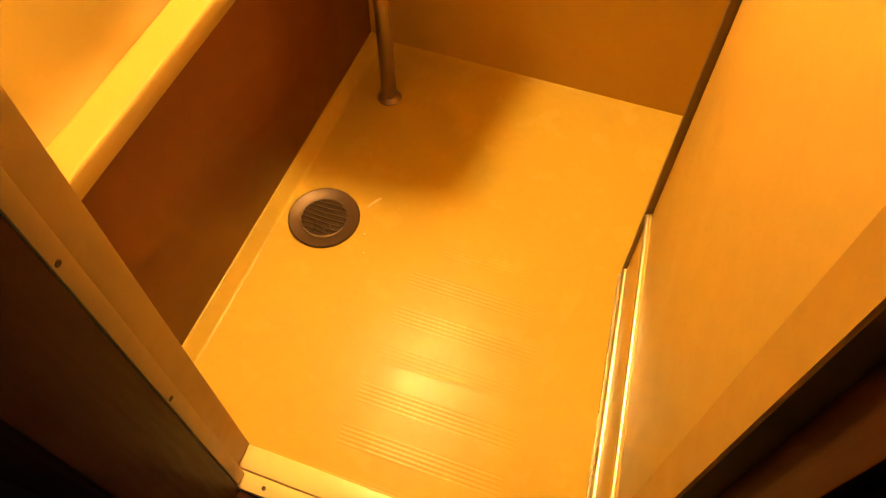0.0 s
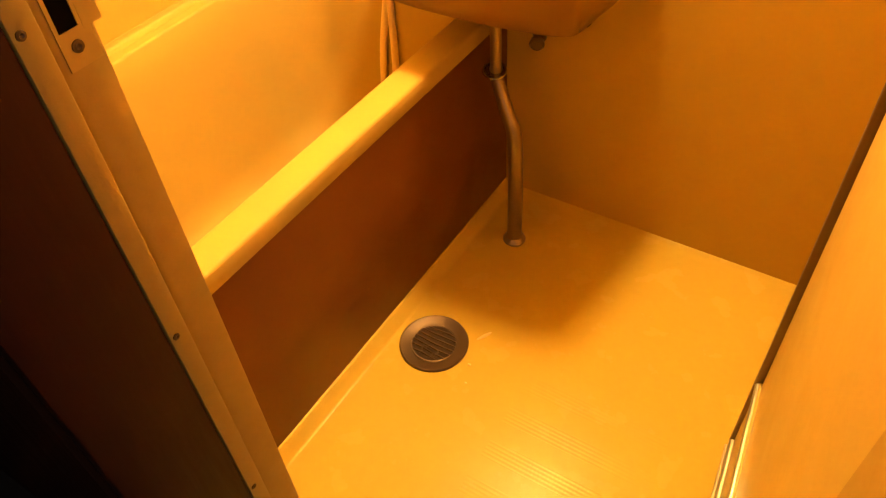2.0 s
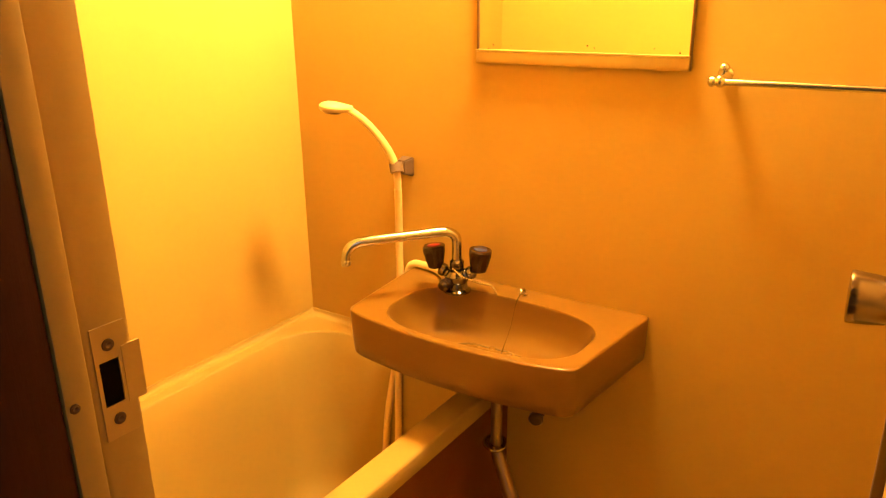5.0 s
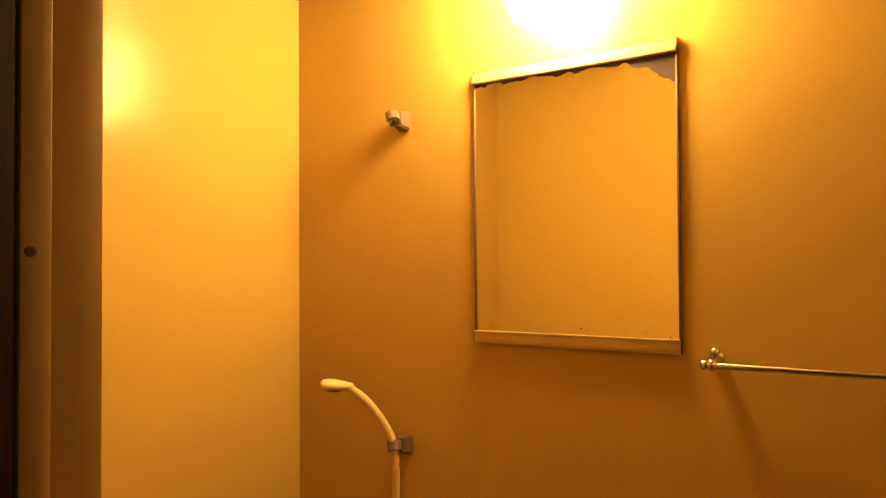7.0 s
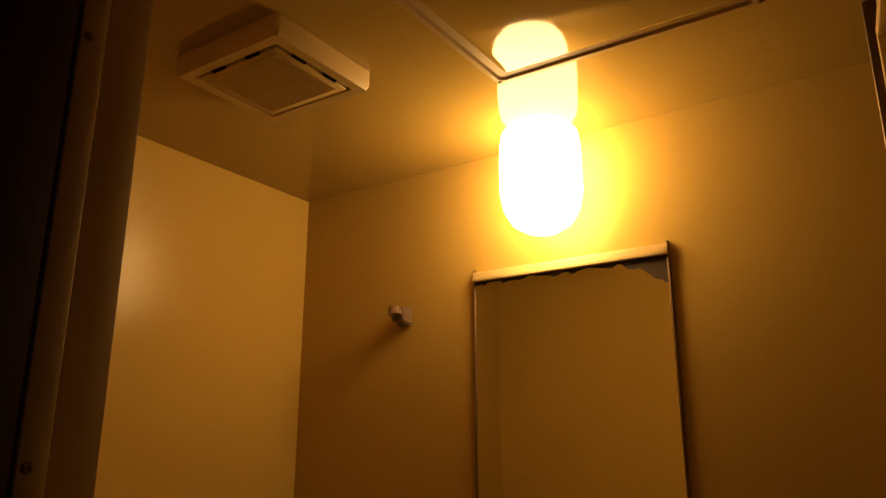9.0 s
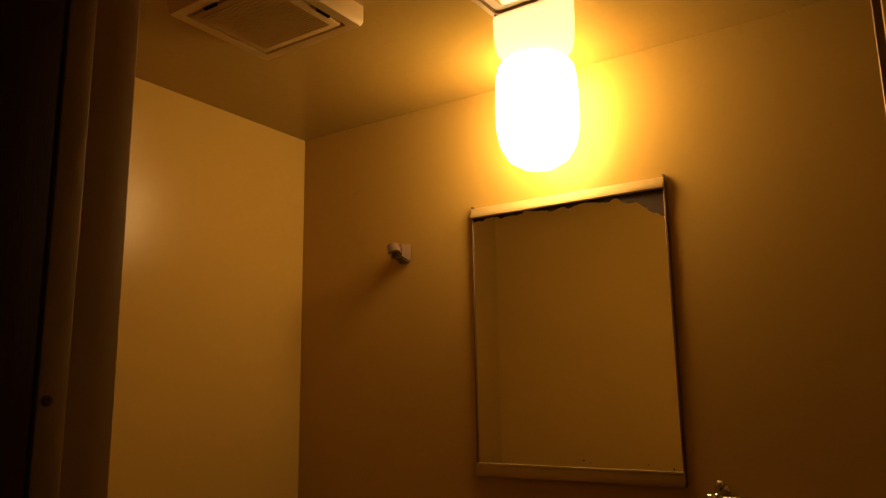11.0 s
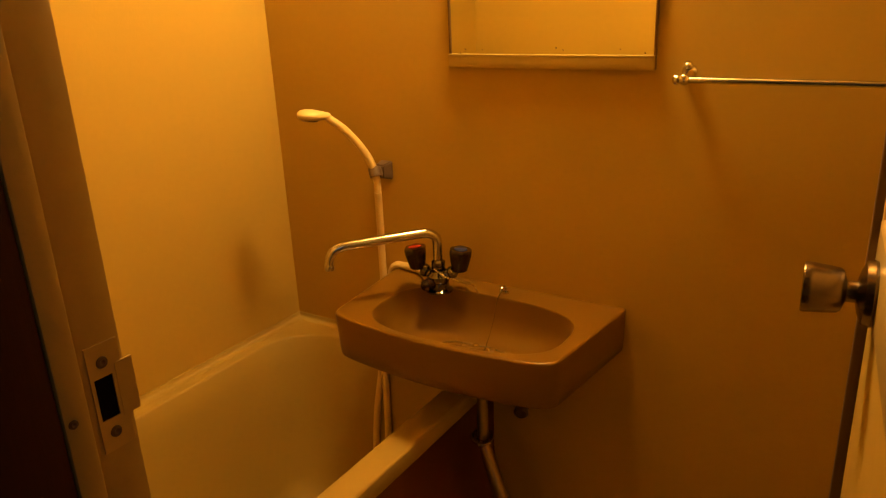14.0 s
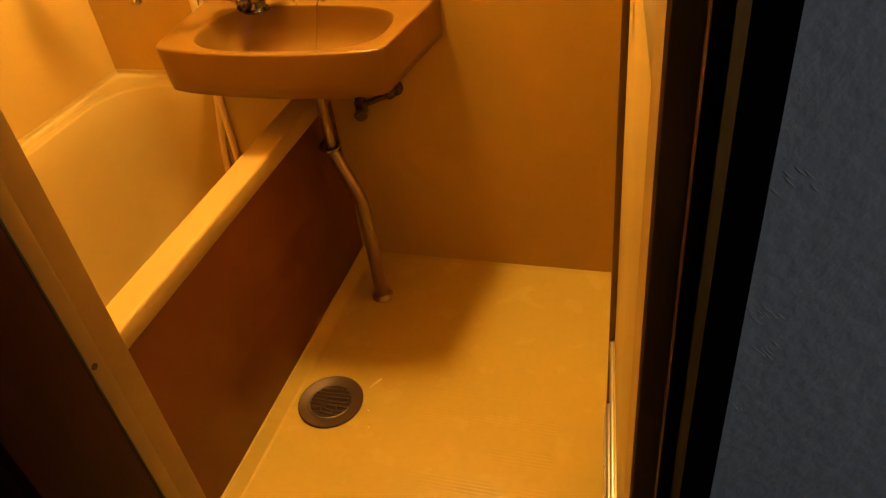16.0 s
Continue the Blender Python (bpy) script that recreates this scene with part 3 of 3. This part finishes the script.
# ---------- mirror, rail, lamp ----------
def wall_mirror():
    x0, x1, z0, z1 = -0.298, 0.120, 1.185, 1.738
    y = Y_BACK - 0.001
    t = thing("wall_mirror", "tarnished frameless mirror in cream clip rails", "mirror", (-0.088, y, 1.2))
    part("glass", boxes((x0 + 0.003, x1 - 0.003, y - 0.006, y - 0.001, z0 + 0.012, z1 - 0.008)), MIRROR, t, "tarnished mirror glass with brown corroded edges")
    part("bottom_rail", boxes((x0, x1, y - 0.0135, y, z0, z0 + 0.0215), (x0, x1, y - 0.0150, y, z0 + 0.0218, z0 + 0.0255), bevel=0.0005), DOORSKIN, t)
    part("top_rail", boxes((x0, x1, y - 0.012, y, z1 - 0.021, z1), (x0, x1, y - 0.0165, y - 0.011, z1 - 0.021, z1 - 0.012), bevel=0.001), RAILPL, t)
    for a, b in ((x0 - 0.001, x0 + 0.003), (x1 - 0.003, x1 + 0.001)):
        part("side_trim", boxes((a, b, y - 0.009, y, z0 + 0.001, z1 + 0.006), bevel=0.0008), EDGE, t)
    return t


wall_mirror()


def towel_rail():
    y, z, x0, x1 = 1.028, 1.173, 0.178, 0.63
    t = thing("towel_rail", "slim chrome towel rail on wall posts", "towel rail", (x0, Y_BACK, z))
    bm = bmesh.new()
    tube(bm, [Vector((x0 - 0.006, y, z)), Vector((x0 + 0.2, y, z)), Vector((x1 + 0.006, y, z))], 0.0055, 14)
    part("bar", bm, CHROME, t)
    for x, s in ((x0, -1), (x1, 1)):
        bm = bmesh.new()
        lathe(bm, [(0.013, 0), (0.013, 0.003), (0.009, 0.008), (0.0065, 0.014), (0.0065, 0.038)], (x, Y_BACK - 0.001, z + 0.010), (0, -1, -0.18), 18)
        ball(bm, (x, y, z + 0.001), 0.0105, 14)
        p = part("post", bm, CHROME, t)
        bm = bmesh.new()
        lathe(bm, [(0.006, 0), (0.009, 0.002), (0.009, 0.007), (0.005, 0.011), (0.001, 0.012)], (x + s * 0.008, y, z), (s, 0, 0), 16)
        part("end_cap", bm, CHROME, p)
        bm = bmesh.new()
        lathe(bm, [(0.008, 0), (0.008, 0.004), (0.005, 0.008), (0.001, 0.009)], (x, Y_BACK - 0.012, z + 0.020), (0, -0.5, 1), 14)
        part("screw_cover", bm, CHROME, p)
    return t


towel_rail()


def wall_lamp():
    c = Vector((-0.095, 0.977, 1.868))
    t = thing("wall_lamp", "lit milk-glass wall lamp above the mirror", "wall lamp", (c.x, Y_BACK, c.z))
    bm = bmesh.new()
    prof = [(0.004, -0.094), (0.032, -0.090), (0.058, -0.074), (0.074, -0.046), (0.081, -0.010), (0.081, 0.055), (0.080, 0.085), (0.076, 0.110), (0.066, 0.124), (0.040, 0.1295), (0.002, 0.130)]
    lathe(bm, prof, c, seg=40)
    g = part("glass_globe", bm, GLOW, t, "glowing milk glass globe", 80)
    part("wall_plate", boxes((c.x - 0.045, c.x + 0.045, Y_BACK - 0.0085, Y_BACK - 0.001, c.z - 0.02, c.z + 0.118), bevel=0.002), WHITE, t)
    return t


wall_lamp()


# ---------- ceiling fittings ----------
def ceiling_fan():
    x0, x1, y0, y1, z0 = -0.474, -0.238, 0.400, 0.620, 1.963
    t = thing("ceiling_fan", "cream plastic ceiling ventilation fan with a slatted grille", "ventilation fan", ((x0 + x1) / 2, (y0 + y1) / 2, Z_CEIL))
    bm = bmesh.new()
    i = 0.022
    rings = [round_rect(x0, x1, y0, y1, 0.006, Z_CEIL - 0.001, 3), round_rect(x0, x1, y0, y1, 0.006, z0 + 0.008, 3), round_rect(x0 + 0.004, x1 - 0.004, y0 + 0.004, y1 - 0.004, 0.006, z0, 3),
             round_rect(x0 + i, x1 - i, y0 + i, y1 - i, 0.004, z0, 3), round_rect(x0 + i + 0.001, x1 - i - 0.001, y0 + i + 0.001, y1 - i - 0.001, 0.004, z0 + 0.010, 3)]
    loft(bm, rings)
    part("housing", bm, FANPL, t, "", 30)
    gx0, gx1, gy0, gy1 = x0 + i + 0.007, x1 - i - 0.007, y0 + i + 0.007, y1 - i - 0.007
    g = part("grille", boxes((gx0, gx1, gy0, gy1, z0 - 0.001, z0 + 0.009), bevel=0.0015), FANPL, t)
    n = 26
    slat = bmesh.new()
    box(slat, gx0 + 0.012, gx1 - 0.012, -0.0017, 0.0017, -0.0018, 0.0010, bevel=0.0006, seg=1)
    first = part("slat", slat, FANPL, g)
    for k in range(n):
        y = gy0 + 0.014 + (gy1 - gy0 - 0.028) * k / (n - 1)
        ob = first if k == 0 else first.copy()
        if k:
            scene.collection.objects.link(ob)
        ob.location = Vector((0, y, z0 - 0.001)) + ob.location if k == 0 else Vector((0, y, z0 - 0.001))
    for a in (0.28, 0.72):
        y = gy0 + (gy1 - gy0) * a
        part("slot", boxes((gx1 + 0.001, gx1 + 0.006, y - 0.014, y + 0.014, z0 - 0.002, z0 + 0.004)), BLACK, t, "dark gap beside the grille")
        x = gx0 + (gx1 - gx0) * a
        part("slot", boxes((x - 0.014, x + 0.014, gy0 - 0.006, gy0 - 0.001, z0 - 0.002, z0 + 0.004)), BLACK, t, "dark gap beside the grille")
    return t


ceiling_fan()


def ceiling_hatch():
    x0, x1, y0, y1 = -0.072, 0.378, 0.320, 0.771
    t = thing("ceiling_hatch", "glossy cream inspection hatch in a raised rim", "hatch", ((x0 + x1) / 2, (y0 + y1) / 2, Z_CEIL))
    bm = bmesh.new()
    z = Z_CEIL - 0.001
    prof = ((0, 0), (0.001, -0.006), (0.004, -0.009), (0.012, -0.009), (0.016, -0.005), (0.034, -0.004), (0.036, 0))
    loft(bm, [round_rect(x0 + i, x1 - i, y0 + i, y1 - i, 0.012, z + d, 4) for i, d in prof], cap0=False, cap1=False)
    part("rim", bm, FRAME, t, "dull cream rim", 30)
    bm = bmesh.new()
    loft(bm, [round_rect(x0 + i, x1 - i, y0 + i, y1 - i, 0.008, z + d, 4) for i, d in ((0.033, 0.0), (0.033, -0.007), (0.036, -0.010), (0.040, -0.011))])
    part("lid", bm, CEIL, t, "glossy cream lid", 30)
    for sx, sy in ((x0, y0), (x0, y1), (x1, y0), (x1, y1)):
        bm = bmesh.new()
        px, py = sx + (0.010 if sx == x0 else -0.010), sy + (0.010 if sy == y0 else -0.010)
        lathe(bm, [(0.0035, 0), (0.0035, -0.0015), (0.001, -0.002)], (px, py, z - 0.009), seg=10)
        part("screw", bm, EDGE, t)
    return t


ceiling_hatch()


# ---------- floor drain ----------
def floor_drain():
    c = Vector((-0.104, 0.537, 0.0))
    t = thing("floor_drain", "round dull bronze floor drain with a slotted grate", "drain", c)
    bm = bmesh.new()
    lathe(bm, [(0.073, 0.0), (0.0735, 0.004), (0.071, 0.006), (0.066, 0.0055), (0.056, 0.002), (0.050, 0.0015), (0.047, 0.001), (0.0465, 0.0005)], c, seg=48)
    part("dish", bm, BRONZE, t)
    # flat disc on the floor; the well's inner shade is in its colour
    bm = bmesh.new()
    lathe(bm, [(0.0465, 0.0008), (0.046, 0.0014), (0.001, 0.0014)], c, seg=36)
    g = part("grate_well", bm, SLOT, t, "flat disc, dark as the shaded inside of the grate well")
    # tapered bright arc: the inner rim's highlight built as a shape
    bm = bmesh.new()
    ring = [c + Vector((0.0475 * math.cos(a), 0.0475 * math.sin(a), 0.0026)) for a in (radians(200 + 150 * k / 24) for k in range(25))]
    tube(bm, ring, lambda u: 0.0005 + 0.0016 * math.sin(math.pi * u), 8)
    part("rim_highlight", bm, PIPE, t, "bright arc shaped as the highlight on the inner rim")
    for k in range(7):
        y = -0.034 + 0.0113 * k
        half = math.sqrt(0.046 ** 2 - y * y)
        bm = bmesh.new()
        pts = [c + Vector((-half + 2 * half * u, y + 0.0012 * math.sin(5 * u + k * 0.7), 0.0025)) for u in (i / 12 for i in range(13))]
        tube(bm, pts, 0.0019, 8)
        part("bar", bm, BRONZE, g, "")
    # a little trapped debris
    bm = bmesh.new()
    rnd = random.Random(4)
    for _ in range(7):
        a = c + Vector((rnd.uniform(-0.018, 0.022), rnd.uniform(-0.035, -0.012), 0.006))
        b = a + Vector((rnd.uniform(-0.012, 0.012), rnd.uniform(-0.010, 0.010), 0.001))
        tube(bm, spline([a, (a + b) / 2 + Vector((0.002, 0.003, 0.002)), b], 4), 0.0012, 6)
    part("debris", bm, BRONZE, t, "bits of trapped debris")
    return t


floor_drain()


# ---------- water left on the floor ----------
# glossy drops; their glint is also put into this pale base colour
WATER = material("wet_film", (0.70, 0.53, 0.20), 0.08, coat=0.6, bump=0.0)
for n, (x, y, a, b, turn) in enumerate(((-0.022, 0.607, 0.019, 0.004, 62), (-0.012, 0.528, 0.004, 0.003, 10), (0.004, 0.486, 0.003, 0.0025, 0))):
    drop = bmesh.new()
    c, w = math.cos(radians(turn)), math.sin(radians(turn))
    rings = []
    for f, h in ((1.0, 0.0002), (0.85, 0.0010), (0.5, 0.0016), (0.05, 0.0018)):
        rings.append([Vector((x + f * (a * math.cos(q) * c - b * math.sin(q) * w), y + f * (a * math.cos(q) * w + b * math.sin(q) * c), h)) for q in (2 * math.pi * k / 20 for k in range(20))])
    loft(drop, rings)
    tagged(part("water_drop", drop, WATER), "small water drop on the floor pan with a pale painted glint", "water", "water drops by the drain")


# ---------- door frame ----------
def screw(parent, p, axis, r=0.0040):
    bm = bmesh.new()
    lathe(bm, [(r, 0), (r * 0.95, 0.0009), (r * 0.5, 0.0013), (r * 0.2, 0.0004), (0.0002, 0.0003)], p, axis, 14)
    part("screw", bm, BRONZE, parent)


def door_frame():
    t = thing("door_frame", "worn cream-painted metal door frame with a stepped rebate", "door frame", (0.28, 0.02, 0))
    # stepped jambs: outer stop and recessed rebate
    left = boxes((DOOR_L - 0.030, DOOR_L, -0.0068, 0.0145, 0.03, DOOR_TOP), bevel=0.0015)
    jl = part("jamb", left, FRAME, t)
    part("rebate", boxes((DOOR_L - 0.030, DOOR_L - 0.016, 0.0150, Y_FRONT + 0.005, 0.03, DOOR_TOP), bevel=0.002), FRAME, jl)
    # added strip: the groove's dark line of shade drawn in brown
    part("groove_shade", boxes((DOOR_L - 0.0155, DOOR_L - 0.0115, 0.0148, 0.0195, 0.03, DOOR_TOP - 0.01)), EDGE, jl, "brown strip for the shade in the jamb groove")
    bm = bmesh.new()
    loft(bm, [[Vector((x, y, z)) for x, y in ((0.5497, 0.083), (0.5568, 0.036), (0.5595, 0.034), (0.586, 0.034), (0.586, 0.083))] for z in (0.03, DOOR_TOP)])
    part("jamb", bm, FRAME, t, "splayed hinge jamb")
    part("head", boxes((DOOR_L - 0.030, DOOR_R + 0.030, -0.010, Y_FRONT + 0.004, DOOR_TOP, DOOR_TOP + 0.03), bevel=0.002), FRAME, t)
    sill = part("sill", boxes((DOOR_L - 0.016, DOOR_R + 0.016, 0.0205, Y_FRONT + 0.004, 0.0, 0.030), bevel=0.002), RAILPL, t, "bright cream sill")
    s2 = part("sill_strip", boxes((DOOR_L - 0.02, DOOR_R + 0.02, -0.010, 0.0185, 0.0, 0.029), bevel=0.002), RAILPL, t, "bright cream sill strip")
    for z in (0.397, 0.708, 1.029, 1.353, 1.67):
        screw(jl, (DOOR_L, 0.0, z), (1, 0, 0))
    for x in (0.04, 0.30, 0.53):
        screw(s2, (x, 0.003, 0.029), (0, 0, 1), 0.004)
    # strike plate with its hole and bent lip
    xp = DOOR_L - 0.016
    y0, y1, z0, z1 = 0.0278, 0.0565, 0.980, 1.076
    hy0, hy1, hz0, hz1 = 0.031, 0.0475, 1.009, 1.047
    rows = [(xp, xp + 0.0018, y0, y1, z0, hz0), (xp, xp + 0.0018, y0, y1, hz1, z1), (xp, xp + 0.0018, y0, hy0, hz0, hz1), (xp, xp + 0.0018, hy1, y1, hz0, hz1), (xp + 0.0002, xp + 0.0022, y1 - 0.006, y1 + 0.010, hz0 - 0.003, hz1 + 0.008)]
    sp = part("strike_plate", boxes(*rows), PLATE, jl, "worn metal strike plate")
    part("latch_hole", boxes((xp - 0.001, xp + 0.0008, hy0, hy1, hz0, hz1)), BLACK, jl, "dark latch hole")
    screw(jl, (xp + 0.0018, 0.0405, 1.060), (1, 0, 0), 0.0052)
    screw(jl, (xp + 0.0018, 0.0405, 0.996), (1, 0, 0), 0.0052)
    return t


door_frame()


def bathroom_door():
    """Door leaf standing open into the room; built in its own frame: u from hinge to free edge, face towards -v."""
    hinge = Vector((0.5530, 0.052, 0))
    ang = math.atan2(0.100, 1.0)
    t = thing("bathroom_door", "open cream bathroom door with aluminium kick rail and frosted upper pane", "door", hinge)
    m = Matrix(((-math.sin(ang), math.cos(ang), 0, hinge.x), (math.cos(ang), math.sin(ang), 0, hinge.y), (0, 0, 1, 0), (0, 0, 0, 1)))
    L, top, th = 0.540, 1.845, 0.030

    def leaf(name, rows, mat, label="", bevel=0.0015, parent=None):
        bm = boxes(*rows, bevel=bevel)
        bmesh.ops.transform(bm, matrix=m, verts=bm.verts)
        return part(name, bm, mat, parent or t, label)

    leaf("core", [(0.027, L - 0.004, 0.006, th - 0.006, 0.036, 1.10), (0.026, 0.0365, 0.006, th - 0.006, 1.10, top), (L - 0.05, L - 0.004, 0.006, th - 0.006, 1.10, top),
                  (0.0365, L - 0.05, 0.006, th - 0.006, top - 0.06, top)], DOORSKIN)
    leaf("lower_panel", [(0.026, L - 0.012, 0.0025, 0.0062, 0.249, 1.003)], DOORSKIN, "smooth cream lower panel")
    leaf("mid_rail", [(0.026, L - 0.004, 0.0, 0.0065, 1.005, 1.092)], RAILSKIN, "beige lock rail")
    leaf("pane_bead", [(0.042, L - 0.05, -0.003, 0.0065, 1.094, 1.108), (0.042, L - 0.05, -0.003, 0.0065, top - 0.075, top - 0.060),
                       (0.036, 0.042, -0.003, 0.0065, 1.094, top - 0.060), (L - 0.060, L - 0.046, -0.003, 0.0065, 1.094, top - 0.060)], WHITE, "ivory glazing bead")
    leaf("hinge_stile", [(0.026, 0.0355, 0.0, 0.0065, 1.0925, top)], RAILSKIN, "beige hinge stile")
    leaf("upper_pane", [(0.038, L - 0.052, 0.010, 0.015, 1.096, top - 0.062)], FROST, "frosted upper pane")
    leaf("back_skin", [(0.026, L - 0.003, th - 0.0055, th, 0.04, 1.096)], DOORSKIN)
    # kick rail with two bright ridges
    k = leaf("kick_rail", [(0.026, L - 0.006, -0.001, 0.0062, 0.034, 0.247)], DOORSKIN, "cream kick rail")
    for lip, z, r in ((True, 0.064, 0.0075), (False, 0.241, 0.0050)):
        bm = bmesh.new()
        tube(bm, [Vector((0.034, -0.002, z)), Vector((0.25, -0.002, z)), Vector((L - 0.008, -0.002, z))], r, 16)
        box(bm, 0.034, L - 0.008, -0.003, 0.001, z - r * 1.9, z - r * 1.3, 0.0006, 1)
        if lip:
            box(bm, 0.034, L - 0.008, -0.0125, 0.001, 0.047, 0.051, 0.001, 1)
        bmesh.ops.transform(bm, matrix=m, verts=bm.verts)
        part("ridge", bm, ALU, k, "bright aluminium ridge")
    leaf("edge_trim", [(L - 0.006, L + 0.004, -0.008, th + 0.002, 0.055, top)], EDGE, "brown aluminium edge trim", 0.003)
    # knob set
    kc = m @ Vector((L - 0.058, 0.0, 1.031))
    out = (m.to_3x3() @ Vector((0, -1, 0))).normalized()
    bm = bmesh.new()
    lathe(bm, [(0.033, 0), (0.034, 0.003), (0.032, 0.010), (0.021, 0.014), (0.013, 0.016)], kc, out, 32)
    r = part("rosette", bm, STEEL, t, "round steel rosette")
    bm = bmesh.new()
    lathe(bm, [(0.0135, 0.012), (0.0110, 0.017), (0.0110, 0.025), (0.0150, 0.0265), (0.0205, 0.0285), (0.0230, 0.032), (0.0244, 0.042), (0.0256, 0.056), (0.0262, 0.0625), (0.0255, 0.0645), (0.0240, 0.065), (0.002, 0.0655)], kc, out, 36)
    part("knob", bm, STEEL, r, "satin steel knob")
    for z in (0.30, 0.95, 1.60):
        bm = bmesh.new()
        lathe(bm, [(0.006, -0.04), (0.006, 0.04), (0.003, 0.043)], (0.562, 0.0875, z), seg=14)
        part("hinge_knuckle", bm, STEEL, t)
    return t


bathroom_door()


# ---------- room outside ----------
WL, WR = DOOR_L - 0.001, 0.579
RX0, RX1, RY0 = -1.6, 1.4, -2.6


def wood_lining():
    t = thing("wood_door_lining", "dark stained wooden door lining with moulded edge", "door lining", (0.28, -0.07, 0))
    yo = Y_OUT - 0.010
    part("side_lining", boxes((WL - 0.022, WL, yo, -0.0073, 0.0, DOOR_TOP + 0.02), bevel=0.003), WOOD, t)
    part("side_lining", boxes((WR, WR + 0.0105, -0.025, 0.0335, 0.0, DOOR_TOP + 0.02), bevel=0.002), WOOD, t)
    part("head_lining", boxes((WL - 0.022, WR + 0.022, yo, -0.0105, DOOR_TOP + 0.021, DOOR_TOP + 0.045), bevel=0.003), WOOD, t)
    # added board: covers the outer wall, whose shade becomes dark wood colour
    part("shade_board", boxes((WL - 0.75, WL - 0.0225, Y_OUT - 0.016, Y_OUT - 0.0005, 0.0, DOOR_TOP + 0.10), bevel=0.003), WOOD, t, "dark board added over the outer wall to keep it in shade")
    part("threshold", boxes((WL + 0.001, WR - 0.001, yo, -0.0105, 0.0, 0.020), bevel=0.003), WOOD, t)
    return t


wood_lining()
wall_outer = structure("wall_outer", boxes((RX0, WL - 0.023, Y_OUT, -0.002, 0.0, 2.3), (0.608, RX1, Y_OUT, -0.002, 0.0, 2.3),
                              (WL - 0.023, 0.608, Y_OUT, -0.002, DOOR_TOP + 0.046, 2.3)), OUTWALL,
          "blue-grey textured wallpaper wall outside the bathroom", "wall")
PAPER = material("scuffed_paper", (0.42, 0.41, 0.41), 0.9, bump=0.1)


def paper_scuffs():
    """Short raised scratches where the wallpaper has been rubbed."""
    rnd = random.Random(7)
    bm = bmesh.new()
    for cx, cz, n, spread in ((0.617, 0.976, 9, 0.004), (0.622, 0.955, 10, 0.0045), (0.620, 1.064, 6, 0.005), (0.612, 0.905, 3, 0.003)):
        for _ in range(n):
            x, z = cx + rnd.gauss(0, spread), cz + rnd.gauss(0, spread)
            h = rnd.uniform(0.0012, 0.0035)
            pts = [Vector((x - h, Y_OUT - 0.0002, z + h * 1.1)), Vector((x, Y_OUT - 0.0003, z)), Vector((x + h, Y_OUT - 0.0002, z - h * 0.8))]
            tube(bm, spline(pts, 3), lambda u: 0.0001 + 0.0003 * math.sin(math.pi * u), 5)
    part("scuff_marks", bm, PAPER, wall_outer, "pale rubbed scratches in the wallpaper")


paper_scuffs()
# black box put where the gap lies in full shade
structure("trim", boxes((WR + 0.0110, 0.6076, Y_OUT + 0.0005, -0.003, 0.0, DOOR_TOP + 0.045)), BLACK, "black box standing in for the shaded gap beside the door lining", "trim")
structure("floor_outer", boxes((RX0, RX1, RY0, Y_OUT - 0.0105, -0.04, 0.0)), OUTFLOOR, "dark floorboards outside the bathroom", "floor")
structure("ceiling_outer", boxes((RX0, RX1, RY0, -0.002, 2.3, 2.34)), OUTWALL, "plain grey ceiling outside the bathroom", "ceiling")
structure("wall_outer_west", boxes((RX0 - 0.05, RX0, RY0, -0.002, 0.0, 2.3)), OUTWALL, "plain blue-grey wall", "wall")
# unseen wall; its opening is made up to suit the added cool lamp
structure("wall_outer_east", boxes((RX1, RX1 + 0.05, RY0, -1.28, 0.0, 2.3), (RX1, RX1 + 0.05, -0.56, -0.002, 0.0, 2.3),
                                   (RX1, RX1 + 0.05, -1.28, -0.56, 0.0, 0.88), (RX1, RX1 + 0.05, -1.28, -0.56, 1.82, 2.3)), OUTWALL,
          "plain blue-grey unseen wall with an opening added for the daylight lamp", "wall")
structure("wall_outer_south", boxes((RX0, RX1, RY0 - 0.05, RY0, 0.0, 2.3)), OUTWALL, "plain blue-grey wall", "wall")
